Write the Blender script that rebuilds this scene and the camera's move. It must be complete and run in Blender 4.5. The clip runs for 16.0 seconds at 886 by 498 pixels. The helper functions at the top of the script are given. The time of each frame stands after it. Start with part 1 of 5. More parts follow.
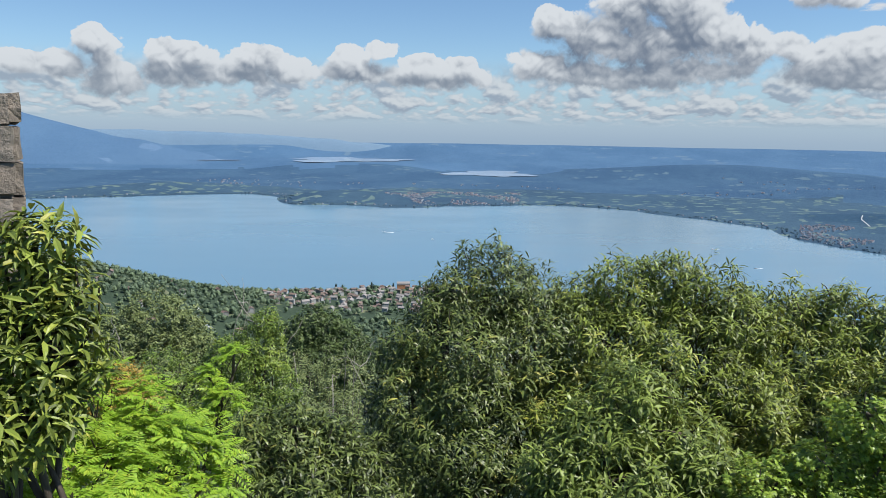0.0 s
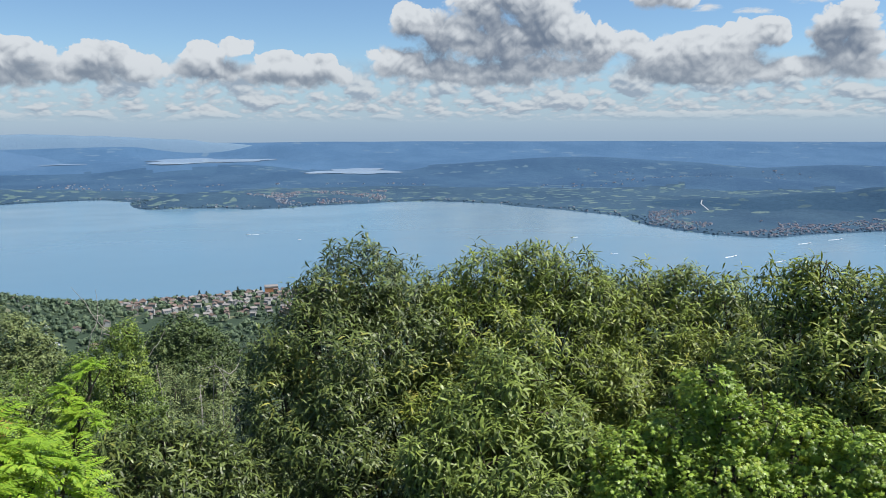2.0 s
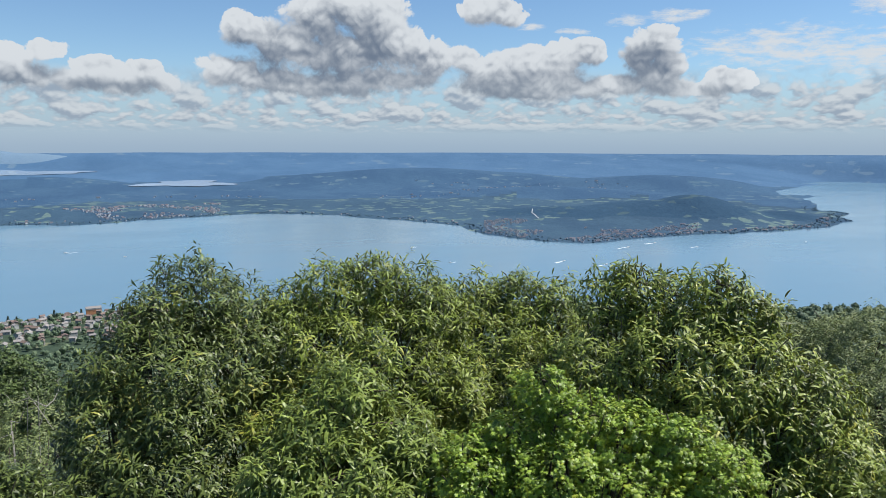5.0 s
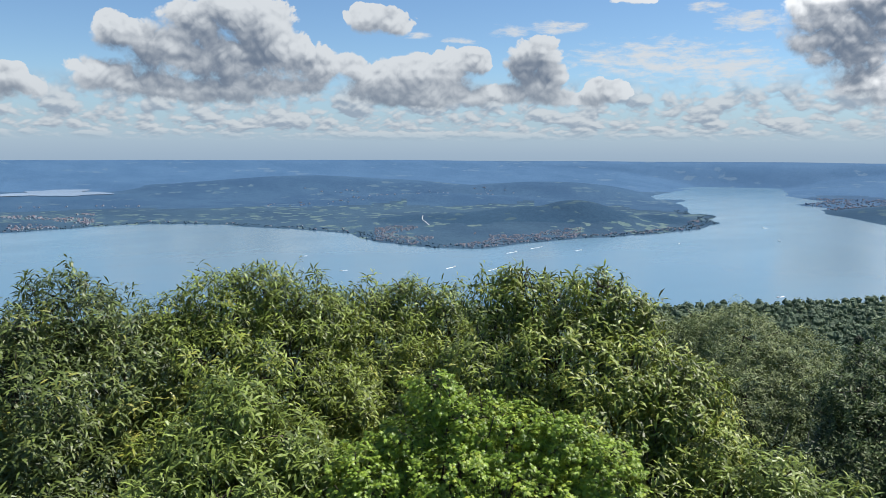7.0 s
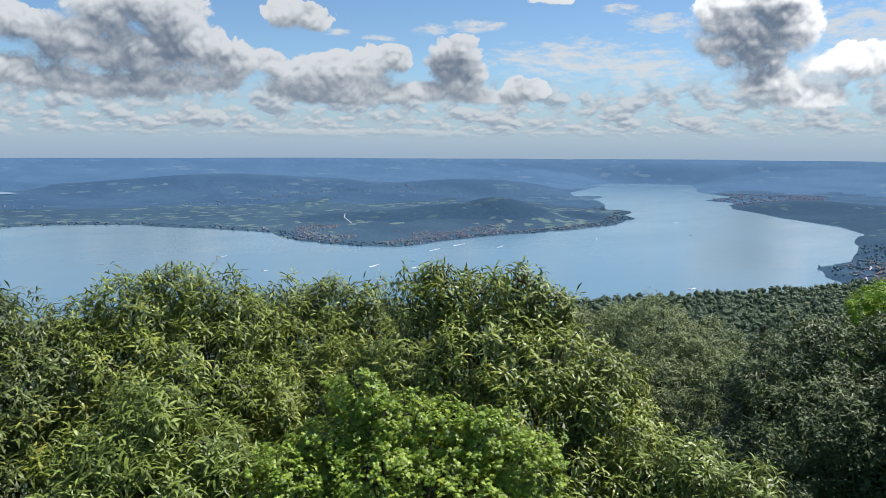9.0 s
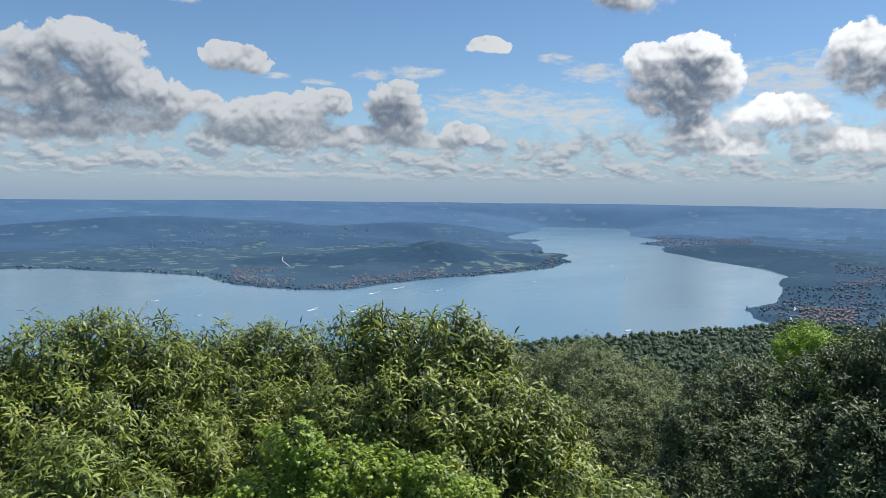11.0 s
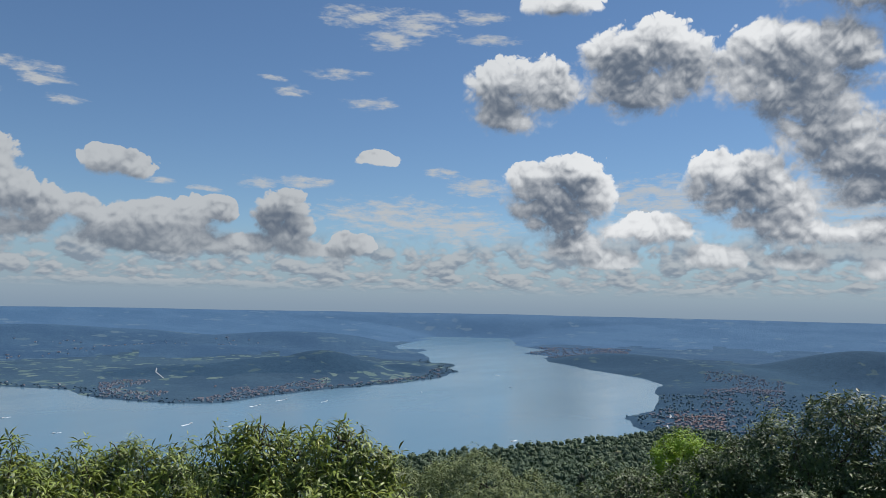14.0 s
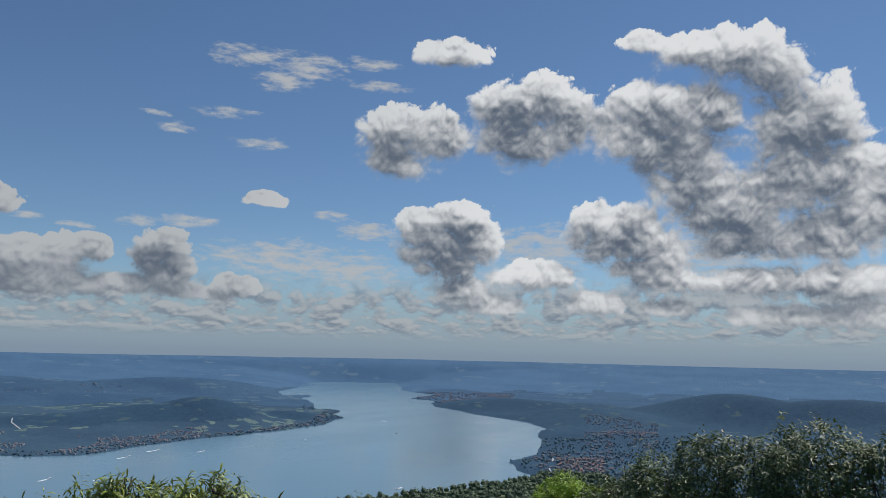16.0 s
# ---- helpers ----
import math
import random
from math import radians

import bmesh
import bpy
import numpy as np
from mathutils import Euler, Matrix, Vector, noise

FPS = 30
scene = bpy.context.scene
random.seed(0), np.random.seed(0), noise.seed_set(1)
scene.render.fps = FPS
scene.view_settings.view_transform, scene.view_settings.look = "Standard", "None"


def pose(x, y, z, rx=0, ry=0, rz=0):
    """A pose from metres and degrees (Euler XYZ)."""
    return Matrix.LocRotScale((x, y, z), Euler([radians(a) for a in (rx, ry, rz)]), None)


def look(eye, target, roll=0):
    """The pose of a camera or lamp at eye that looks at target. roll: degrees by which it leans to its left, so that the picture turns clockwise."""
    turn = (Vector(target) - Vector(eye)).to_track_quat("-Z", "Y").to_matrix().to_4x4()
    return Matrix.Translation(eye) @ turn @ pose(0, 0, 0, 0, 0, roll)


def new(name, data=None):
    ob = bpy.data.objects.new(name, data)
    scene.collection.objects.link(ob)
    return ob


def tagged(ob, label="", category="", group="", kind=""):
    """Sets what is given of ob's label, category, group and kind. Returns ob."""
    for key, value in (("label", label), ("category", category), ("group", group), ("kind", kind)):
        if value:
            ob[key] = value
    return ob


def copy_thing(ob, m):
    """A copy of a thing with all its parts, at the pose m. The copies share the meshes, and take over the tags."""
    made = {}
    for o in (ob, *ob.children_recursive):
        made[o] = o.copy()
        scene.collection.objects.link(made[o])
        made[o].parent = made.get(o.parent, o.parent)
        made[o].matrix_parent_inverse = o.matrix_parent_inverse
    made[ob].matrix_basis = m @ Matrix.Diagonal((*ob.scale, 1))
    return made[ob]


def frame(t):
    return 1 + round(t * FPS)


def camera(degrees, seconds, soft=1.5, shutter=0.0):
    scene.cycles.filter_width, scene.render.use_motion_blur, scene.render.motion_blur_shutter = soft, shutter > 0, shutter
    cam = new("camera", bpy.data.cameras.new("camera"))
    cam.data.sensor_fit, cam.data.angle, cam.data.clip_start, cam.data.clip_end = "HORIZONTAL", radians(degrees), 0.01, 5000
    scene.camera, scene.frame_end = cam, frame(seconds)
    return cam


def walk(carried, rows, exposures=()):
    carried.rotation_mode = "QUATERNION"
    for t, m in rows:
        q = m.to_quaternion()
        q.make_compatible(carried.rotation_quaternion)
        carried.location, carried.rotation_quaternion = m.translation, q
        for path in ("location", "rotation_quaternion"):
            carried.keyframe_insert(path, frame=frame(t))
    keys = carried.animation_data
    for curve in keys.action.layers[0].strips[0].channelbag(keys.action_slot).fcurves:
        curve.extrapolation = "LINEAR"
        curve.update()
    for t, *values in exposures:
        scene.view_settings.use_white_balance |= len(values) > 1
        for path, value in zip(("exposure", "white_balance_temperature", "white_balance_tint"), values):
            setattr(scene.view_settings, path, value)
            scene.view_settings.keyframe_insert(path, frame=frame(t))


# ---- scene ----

# Overlook above a lake. The viewpoint stands 200 m over the water at (0, 0, 200); the far land lies within 4.9 km.
cam = camera(62.1, 16.0, soft=0.45)
EYE = 200.0
# seconds, shift x y z from the viewpoint, turn, pitch, roll (degrees)
ROWS = [
    (0.0, 0.000, 0.000, 0.000, 0.00, -8.93, 0.88),
    (0.5, -0.003, -0.039, 0.001, -2.38, -9.15, 0.32),
    (1.0, -0.001, -0.066, 0.004, -5.13, -9.25, -0.04),
    (1.5, 0.004, -0.068, 0.005, -7.82, -9.19, -0.18),
    (2.0, 0.008, -0.062, 0.003, -10.31, -9.09, -0.18),
    (2.5, 0.007, -0.060, 0.003, -12.63, -8.94, -0.12),
    (3.0, 0.006, -0.066, 0.006, -14.65, -8.76, -0.10),
    (5.5, 0.017, -0.096, 0.014, -25.07, -8.09, 0.28),
    (6.0, 0.022, -0.102, 0.014, -27.41, -7.93, 0.38),
    (6.5, 0.023, -0.112, 0.016, -29.50, -7.76, 0.32),
    (7.0, 0.020, -0.130, 0.019, -31.33, -7.64, 0.21),
    (7.5, 0.022, -0.138, 0.019, -32.82, -7.66, 0.09),
    (8.0, 0.028, -0.144, 0.016, -34.19, -7.76, 0.03),
    (8.5, 0.038, -0.138, 0.013, -35.65, -7.83, 0.10),
    (9.0, 0.045, -0.135, 0.014, -37.36, -7.80, 0.24),
    (11.5, 0.079, -0.126, 0.021, -42.96, -2.95, 0.71),
    (12.0, 0.087, -0.121, 0.023, -43.91, -1.32, 0.77),
    (12.5, 0.095, -0.119, 0.025, -45.13, 0.23, 0.82),
    (13.0, 0.108, -0.117, 0.029, -46.68, 1.64, 0.89),
    (13.5, 0.116, -0.121, 0.034, -48.53, 2.98, 0.97),
    (14.0, 0.127, -0.123, 0.039, -50.65, 4.22, 1.14),
    (14.5, 0.137, -0.122, 0.042, -52.88, 5.43, 1.31),
    (15.0, 0.144, -0.120, 0.042, -55.11, 6.45, 1.36),
    (15.5, 0.147, -0.122, 0.042, -57.27, 7.23, 1.31),
    (16.0, 0.153, -0.126, 0.041, -59.27, 7.82, 1.25),
]
walk(cam, [(t, pose(x, y, EYE + z, 90 + pitch, 0, yaw) @ pose(0, 0, 0, 0, 0, roll)) for t, x, y, z, yaw, pitch, roll in ROWS],
     exposures=[(0.0, 0.37), (9.0, 0.34), (12.5, 0.02), (14.5, -0.18), (16.0, -0.30)])


# ---- sky, sun ----
SUN_AZ, SUN_EL = 104.0, 58.0
SKY_STRENGTH = 0.134


class Nodes:
    """Short hand for node trees."""

    def __init__(self, tree):
        self.tree = tree
        tree.nodes.clear()

    def add(self, kind, inputs=None, **props):
        n = self.tree.nodes.new(kind)
        for k, v in props.items():
            setattr(n, k, v)
        for k, v in (inputs or {}).items():
            s = n.inputs[k]
            if isinstance(v, bpy.types.NodeSocket):
                self.tree.links.new(v, s)
            else:
                s.default_value = v
        return n

    def m(self, op, a, b=0.0, c=0.0, clamp=False):
        return self.add("ShaderNodeMath", {0: a, 1: b, 2: c}, operation=op, use_clamp=clamp).outputs[0]

    def v(self, op, a, b=(0, 0, 0), c=(0, 0, 0)):
        return self.add("ShaderNodeVectorMath", {0: a, 1: b, 2: c}, operation=op).outputs[0]

    def step(self, x, lo, hi, a=0.0, b=1.0):
        return self.add("ShaderNodeMapRange", {"Value": x, "From Min": lo, "From Max": hi, "To Min": a, "To Max": b},
                        interpolation_type="SMOOTHSTEP").outputs[0]

    def mix(self, f, a, b, blend="MIX"):
        n = self.add("ShaderNodeMix", {"Factor": f}, data_type="RGBA", blend_type=blend)
        for s, val in ((n.inputs[6], a), (n.inputs[7], b)):
            if isinstance(val, bpy.types.NodeSocket):
                self.tree.links.new(val, s)
            else:
                s.default_value = (*val[:3], 1)
        return n.outputs[2]

    def noise(self, vec, scale, detail=4.0, rough=0.55, out=0, **kw):
        return self.add("ShaderNodeTexNoise", {"Vector": vec, "Scale": scale, "Detail": detail, "Roughness": rough, **kw}).outputs[out]


# clouds: lobes as (azimuth, elevation, half width, half height) in degrees, cloud by cloud
CUMULUS_NORTH = [
    [(8.1, 8.0, 1.8, 1.3), (10.6, 6.9, 2.4, 1.8), (13.1, 8.8, 2.5, 1.9), (16.0, 9.7, 2.9, 1.8), (18.0, 8.1, 2.5, 2.4), (20.1, 6.7, 2.1, 1.8), (15.5, 6.6, 5.5, 2.0), (21.8, 5.9, 1.7, 1.4)],
    [(7.0, 5.2, 2.4, 1.2), (10.1, 4.7, 4.1, 1.0), (17.1, 4.8, 5.1, 1.0), (13.8, 4.2, 6.3, 0.9)],
    [(24.4, 6.2, 1.3, 1.0), (27.0, 5.3, 3.0, 1.4), (29.1, 5.8, 2.1, 1.2), (31.7, 5.7, 2.1, 1.6), (33.6, 6.5, 1.3, 1.0), (30.0, 4.1, 6.3, 1.0), (35.5, 4.3, 2.5, 0.8)],
    [(38.3, 6.9, 1.9, 1.5), (38.8, 5.3, 2.0, 1.6), (37.3, 6.1, 1.4, 1.2), (39.6, 4.0, 1.6, 0.8)],
]
CUMULUS_SHORE = [
    [(43.5, 4.4, 1.5, 1.0), (42.0, 3.8, 1.6, 0.6)],
    [(26.5, 9.6, 2.3, 1.0), (27.6, 9.3, 1.3, 0.7)],
    [(-24.8, 5.8, 1.6, 1.1), (-24.3, 4.7, 1.1, 0.9), (-29.1, 4.2, 1.7, 0.9), (-26.9, 4.2, 1.4, 1.1), (-23.8, 3.4, 2.6, 1.3)],
    [(-20.6, 5.3, 1.3, 1.1), (-18.4, 5.2, 1.8, 1.0), (-19.4, 4.0, 3.1, 1.2), (-13.8, 5.2, 2.4, 1.1), (-11.4, 4.4, 1.9, 1.0), (-15.1, 4.1, 3.7, 1.0)],
    [(-7.2, 5.4, 1.7, 1.0), (-4.9, 6.1, 1.3, 0.7), (-6.4, 4.4, 3.0, 1.0), (-1.9, 5.1, 1.9, 0.8), (1.1, 5.1, 1.3, 0.7), (-0.8, 4.1, 4.3, 1.0)],
]
CUMULUS_LAKE = [
    [(54.8, 16.5, 2.7, 2.0), (58.0, 16.6, 3.2, 2.2), (55.3, 14.5, 2.9, 1.5), (59.4, 16.2, 1.8, 2.0)],
    [(64.3, 18.3, 3.2, 2.4), (67.2, 19.1, 2.7, 2.2), (69.2, 17.4, 2.7, 2.4), (65.7, 16.0, 4.1, 1.9)],
    [(74.9, 18.4, 3.3, 2.0), (77.4, 17.4, 3.9, 2.7), (80.2, 17.6, 2.1, 2.0), (74.0, 16.4, 4.0, 2.5), (77.3, 15.0, 4.3, 2.5), (78.5, 12.4, 3.8, 2.5), (80.8, 10.2, 4.6, 2.5)],
    [(85.2, 15.9, 3.3, 3.7), (87.4, 16.4, 2.2, 3.1), (85.0, 12.0, 4.9, 2.8), (88.6, 12.5, 3.1, 3.1), (82.6, 8.5, 5.3, 1.6), (87.7, 8.7, 4.7, 2.1), (90.2, 10.4, 2.3, 3.4), (93.1, 11.3, 3.0, 4.0)],
]
CUMULUS_BAY = [
    [(57.5, 9.6, 2.2, 1.5), (60.6, 9.9, 2.7, 1.7), (58.6, 8.3, 3.6, 2.0), (61.7, 8.3, 2.2, 2.0), (60.0, 6.6, 2.7, 1.8), (60.5, 4.8, 2.2, 1.3), (63.1, 3.5, 3.1, 0.8)],
    [(71.2, 9.9, 2.0, 1.7), (73.9, 9.8, 2.6, 1.7), (72.2, 8.4, 3.3, 1.7), (75.5, 7.9, 2.6, 1.9), (74.7, 6.4, 3.8, 0.9)],
    [(66.6, 5.8, 3.5, 1.3), (71.3, 3.7, 2.6, 0.9), (76.3, 3.5, 2.5, 0.9), (76.7, 5.4, 3.8, 1.0), (82.2, 5.3, 4.9, 1.4), (87.9, 5.2, 4.7, 1.5), (84.6, 2.9, 4.8, 1.0), (89.5, 2.9, 3.4, 1.1)],
]
CUMULUS_POINT = [
    [(78.7, 22.1, 3.5, 1.4), (81.5, 21.4, 3.8, 2.0), (84.0, 20.1, 2.7, 2.2), (75.0, 23.0, 2.0, 0.9)],
    [(59.7, 22.7, 2.8, 1.1)],
    [(45.4, 11.1, 1.7, 0.6)],
]
CUMULUS = CUMULUS_NORTH + CUMULUS_SHORE + CUMULUS_LAKE + CUMULUS_BAY + CUMULUS_POINT
WISPS = [
    [(20.0, 15.4, 2.9, 0.5), (21.4, 14.7, 2.2, 0.5), (17.3, 13.7, 1.9, 0.4), (22.9, 13.5, 1.5, 0.4), (29.5, 8.5, 1.1, 0.3)],
    [(43.9, 21.5, 3.6, 0.9), (47.9, 21.1, 4.1, 1.2), (46.2, 19.9, 2.7, 0.8), (53.3, 21.7, 2.7, 0.6), (54.2, 20.0, 2.7, 0.5), (42.1, 17.2, 2.6, 0.5), (38.5, 15.8, 1.7, 0.5), (44.7, 15.2, 2.2, 0.6), (37.1, 16.6, 1.1, 0.3)],
    [(50.2, 10.0, 1.5, 0.5), (53.3, 9.0, 2.7, 0.9), (36.3, 8.8, 1.6, 0.6), (39.8, 9.1, 2.9, 0.5), (32.7, 8.1, 1.6, 0.3), (29.3, 8.4, 1.1, 0.2), (46.9, 6.6, 6.9, 1.7), (52.1, 5.9, 5.3, 1.7), (67.0, 8.0, 5.3, 2.2), (80.7, 7.8, 6.6, 2.5)],
]


def build_sky():
    world = bpy.data.worlds.new("sky")
    scene.world = world
    world.use_nodes = True
    N = Nodes(world.node_tree)
    sky = N.add("ShaderNodeTexSky", sky_type="NISHITA", sun_disc=False, sun_elevation=radians(SUN_EL),
                sun_rotation=radians(SUN_AZ), altitude=600, air_density=1.0, dust_density=0.15, ozone_density=3.5).outputs[0]
    d = N.add("ShaderNodeTexCoord").outputs["Generated"]
    xyz = N.add("ShaderNodeSeparateXYZ", {0: d})
    az = N.m("MULTIPLY", N.m("ARCTAN2", xyz.outputs[0], xyz.outputs[1]), 57.29578)
    el = N.m("MULTIPLY", N.m("ARCSINE", xyz.outputs[2]), 57.29578)
    p = N.add("ShaderNodeCombineXYZ", {0: az, 1: el}).outputs[0]

    def lobes(q, clouds, soft):
        """Domes joined softly: 1 in the middle of a lobe, 0 at its rim."""
        d0 = None
        for cloud in clouds:
            for a, e, w, h in cloud:
                u = N.v("MULTIPLY_ADD", q, (1 / w, 1 / h, 0), (-a / w, -e / h, 0))
                d2 = N.add("ShaderNodeVectorMath", {0: u, 1: u}, operation="DOT_PRODUCT").outputs["Value"]
                d0 = d2 if d0 is None else N.m("SMOOTH_MIN", d0, d2, soft)
        return N.m("SUBTRACT", 1.0, d0)

    # cauliflower heads on heads
    warp = N.v("SUBTRACT", N.noise(p, 0.45, 3, 0.5, out=1), (0.5, 0.5, 0.5))
    q = N.v("MULTIPLY_ADD", warp, (0.9, 0.6, 0), p)

    def billow(q, scale, octaves=4):
        """Rounded heads with creases between them."""
        total = -0.36
        for k in range(octaves):
            n = N.noise(N.v("ADD", q, (7.3 * k, 3.1 * k, 0)), scale * 2.15 ** k, 0.0)
            total = N.m("MULTIPLY_ADD", N.m("ABSOLUTE", N.m("SUBTRACT", n, 0.5)), 2.0 * 0.56 ** k, total)
        return total

    q_up = N.v("ADD", q, (0.35, 1.3, 0))
    bil = billow(q, 0.34)
    soft, soft_up = billow(q, 0.34, 3), billow(N.v("ADD", q, (0.13, 0.40, 0)), 0.34, 3)
    fine = N.noise(q, 2.6, 5, 0.62)
    mid = N.noise(p, 0.24, 3, 0.5)
    body = lobes(q, CUMULUS, 0.7)
    dens = N.m("ADD", N.m("MULTIPLY_ADD", bil, 1.25, body), N.m("MULTIPLY_ADD", fine, 0.4, -0.06))
    # more cloud towards the light than here: the shaded side
    slope = N.m("SUBTRACT", lobes(q_up, CUMULUS, 0.9), N.m("MINIMUM", body, 0.8))
    under = N.step(slope, -1.8, 1.0)
    bulge = N.m("MULTIPLY", N.m("SUBTRACT", soft_up, soft), N.m("MULTIPLY_ADD", under, -0.55, 0.80))
    shade = N.m("MULTIPLY_ADD", under, 0.78, N.m("ADD", bulge, N.m("MULTIPLY_ADD", mid, 1.0, -0.60)))
    shade = N.m("MULTIPLY_ADD", N.step(dens, 0.05, 1.1), 0.26, N.m("MULTIPLY_ADD", bil, -0.35, shade))
    shade = N.step(N.m("MULTIPLY_ADD", fine, 0.16, shade), 0.10, 1.08)
    # crisp heads, ragged soft bases
    rim = N.m("MULTIPLY_ADD", under, 0.9, 0.16)
    alpha = N.add("ShaderNodeMapRange", {"Value": dens, "From Min": -0.05, "From Max": rim}, interpolation_type="SMOOTHSTEP").outputs[0]
    # low rows of far cumulus towards the horizon, smaller and closer the lower they stand
    low = N.m("MAXIMUM", el, 0.2)
    pers = N.m("MULTIPLY", N.m("LOGARITHM", N.m("ADD", low, 0.9), math.e), 7.5)
    pl = N.add("ShaderNodeCombineXYZ", {0: N.m("MULTIPLY", az, 1.15), 1: pers}).outputs[0]

    def row(v):
        return N.m("MULTIPLY_ADD", billow(v, 0.30, 3), 0.40, N.noise(v, 0.30, 4, 0.5))

    rows, rows_up = row(pl), row(N.v("ADD", pl, (0.15, 0.6, 0)))
    top = N.m("MULTIPLY_ADD", N.step(az, 50, 66), -0.6, el)
    gate = N.m("MULTIPLY", N.step(el, 0.5, 1.7), N.step(top, 5.6, 3.6))
    low_a = N.m("MULTIPLY", N.step(rows, 0.38, 0.54), gate)
    low_s = N.step(N.m("SUBTRACT", rows_up, rows), -0.16, 0.16)

    # thin streaks
    ps = N.v("MULTIPLY_ADD", warp, (1.0, 0.5, 0), p)
    streak = N.noise(N.v("MULTIPLY", ps, (0.55, 1.9, 1)), 1.0, 7, 0.65)
    thin = N.m("MULTIPLY", N.step(N.m("ADD", lobes(ps, WISPS, 0.1), N.m("MULTIPLY_ADD", streak, 4.2, -2.25)), -0.1, 1.3), 0.92)

    cloud_lit, cloud_dark = (0.80, 0.85, 0.90), (0.185, 0.24, 0.33)
    # cloud tops are whiter towards the sun
    col = N.mix(shade, N.mix(N.step(az, 38, 66), cloud_lit, (1.32, 1.35, 1.38)), cloud_dark)
    low_col = N.mix(low_s, (0.72, 0.775, 0.825), (0.36, 0.44, 0.55))
    base = N.mix(1.0, sky, (SKY_STRENGTH * 0.88, SKY_STRENGTH, SKY_STRENGTH * 1.08), "MULTIPLY")
    haze = N.step(el, 6.5, -0.5, 0.0, 0.88)
    c = N.mix(haze, base, (0.385, 0.525, 0.705))
    c = N.mix(N.step(el, 0.7, -1.1, 0.0, 0.3), c, (0.29, 0.42, 0.585))
    c = N.mix(thin, c, (0.80, 0.84, 0.88))
    c = N.mix(N.m("MULTIPLY", low_a, 0.9), c, low_col)
    far_cloud = N.mix(N.m("MULTIPLY", N.step(el, 6.0, 2.0), 0.35), col, (0.52, 0.60, 0.67))
    c = N.mix(alpha, c, far_cloud)
    bg = N.add("ShaderNodeBackground", {"Color": c, "Strength": 0.66}).outputs[0]
    N.add("ShaderNodeOutputWorld", {"Surface": bg})


build_sky()
sun = new("sun", bpy.data.lights.new("sun", "SUN"))
sun.data.energy, sun.data.angle, sun.data.color = 5.0, radians(0.6), (1.0, 0.955, 0.87)
_a, _e = radians(SUN_AZ), radians(SUN_EL)
sun.matrix_world = look((900, 0, 900), Vector((900, 0, 900)) - Vector((math.sin(_a) * math.cos(_e), math.cos(_a) * math.cos(_e), math.sin(_e))))


# ---- materials ----
def material(name):
    mat = bpy.data.materials.new(name)
    mat.use_nodes = True
    return mat, Nodes(mat.node_tree)


def finish(N, color, rough=0.9, bump=None, depth=0.1, spec=0.3, **extra):
    b = N.add("ShaderNodeBsdfPrincipled", {"Base Color": color if isinstance(color, bpy.types.NodeSocket) else (*color, 1), "Roughness": rough, "Specular IOR Level": spec, **extra})
    if bump is not None:
        N.tree.links.new(N.add("ShaderNodeBump", {"Height": bump, "Distance": depth, "Strength": 0.9}).outputs[0], b.inputs["Normal"])
    N.add("ShaderNodeOutputMaterial", {"Surface": b.outputs[0]})


def leaf_material(name, dark, light, tip, rough=0.38, through_light=0.22, tip_share=0.12):
    """Leaves: each its own green between dark and light, some turned towards the tip colour; gloss on top, light through the blade."""
    mat, N = material(name)
    rnd = N.add("ShaderNodeNewGeometry").outputs["Random Per Island"]
    pos = N.add("ShaderNodeTexCoord").outputs["Object"]
    patch = N.noise(pos, 0.9, 3, 0.6)
    c = N.mix(rnd, dark, light)
    c = N.mix(N.m("MULTIPLY", N.step(patch, 0.42, 0.7), 0.55), c, light)
    turned = N.step(N.m("ADD", N.m("MULTIPLY", patch, 0.7), N.m("MULTIPLY", N.m("FRACT", N.m("MULTIPLY", rnd, 37.7)), 0.5)), 1.0 - tip_share * 2.4, 1.06 - tip_share)
    c = N.mix(turned, c, tip)
    vein = N.noise(pos, 60.0, 2, 0.6)
    c = N.mix(N.m("MULTIPLY", vein, 0.3), c, tuple(x * 0.6 for x in dark))
    b = N.add("ShaderNodeBsdfPrincipled", {"Base Color": c, "Roughness": rough, "Specular IOR Level": 0.42})
    tr = N.add("ShaderNodeBsdfTranslucent", {"Color": N.mix(0.5, c, tip)})
    N.add("ShaderNodeOutputMaterial", {"Surface": N.add("ShaderNodeMixShader", {0: through_light, 1: b.outputs[0], 2: tr.outputs[0]}).outputs[0]})
    return mat


M_CHESTNUT = leaf_material("chestnut_leaf", (0.018, 0.034, 0.007), (0.30, 0.385, 0.060), (0.50, 0.48, 0.09), rough=0.47, through_light=0.10, tip_share=0.10)
# darkened leaf copy: backlit shade of the right-hand chestnuts, also the dark oak
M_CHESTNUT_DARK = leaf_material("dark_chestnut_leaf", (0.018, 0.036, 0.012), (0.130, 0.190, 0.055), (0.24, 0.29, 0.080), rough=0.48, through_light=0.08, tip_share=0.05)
M_PALE = leaf_material("pale_chestnut_leaf", (0.035, 0.062, 0.014), (0.34, 0.44, 0.095), (0.48, 0.50, 0.12), rough=0.42, tip_share=0.07)
# chestnut greens darkened in the colour to imitate a crown in shade
M_SHADED = leaf_material("deep_chestnut_leaf", (0.013, 0.026, 0.007), (0.175, 0.235, 0.056), (0.44, 0.42, 0.09), rough=0.46, through_light=0.08, tip_share=0.09)
M_MAPLE = leaf_material("maple_leaf", (0.05, 0.11, 0.014), (0.37, 0.52, 0.07), (0.52, 0.58, 0.08), rough=0.42, through_light=0.24)
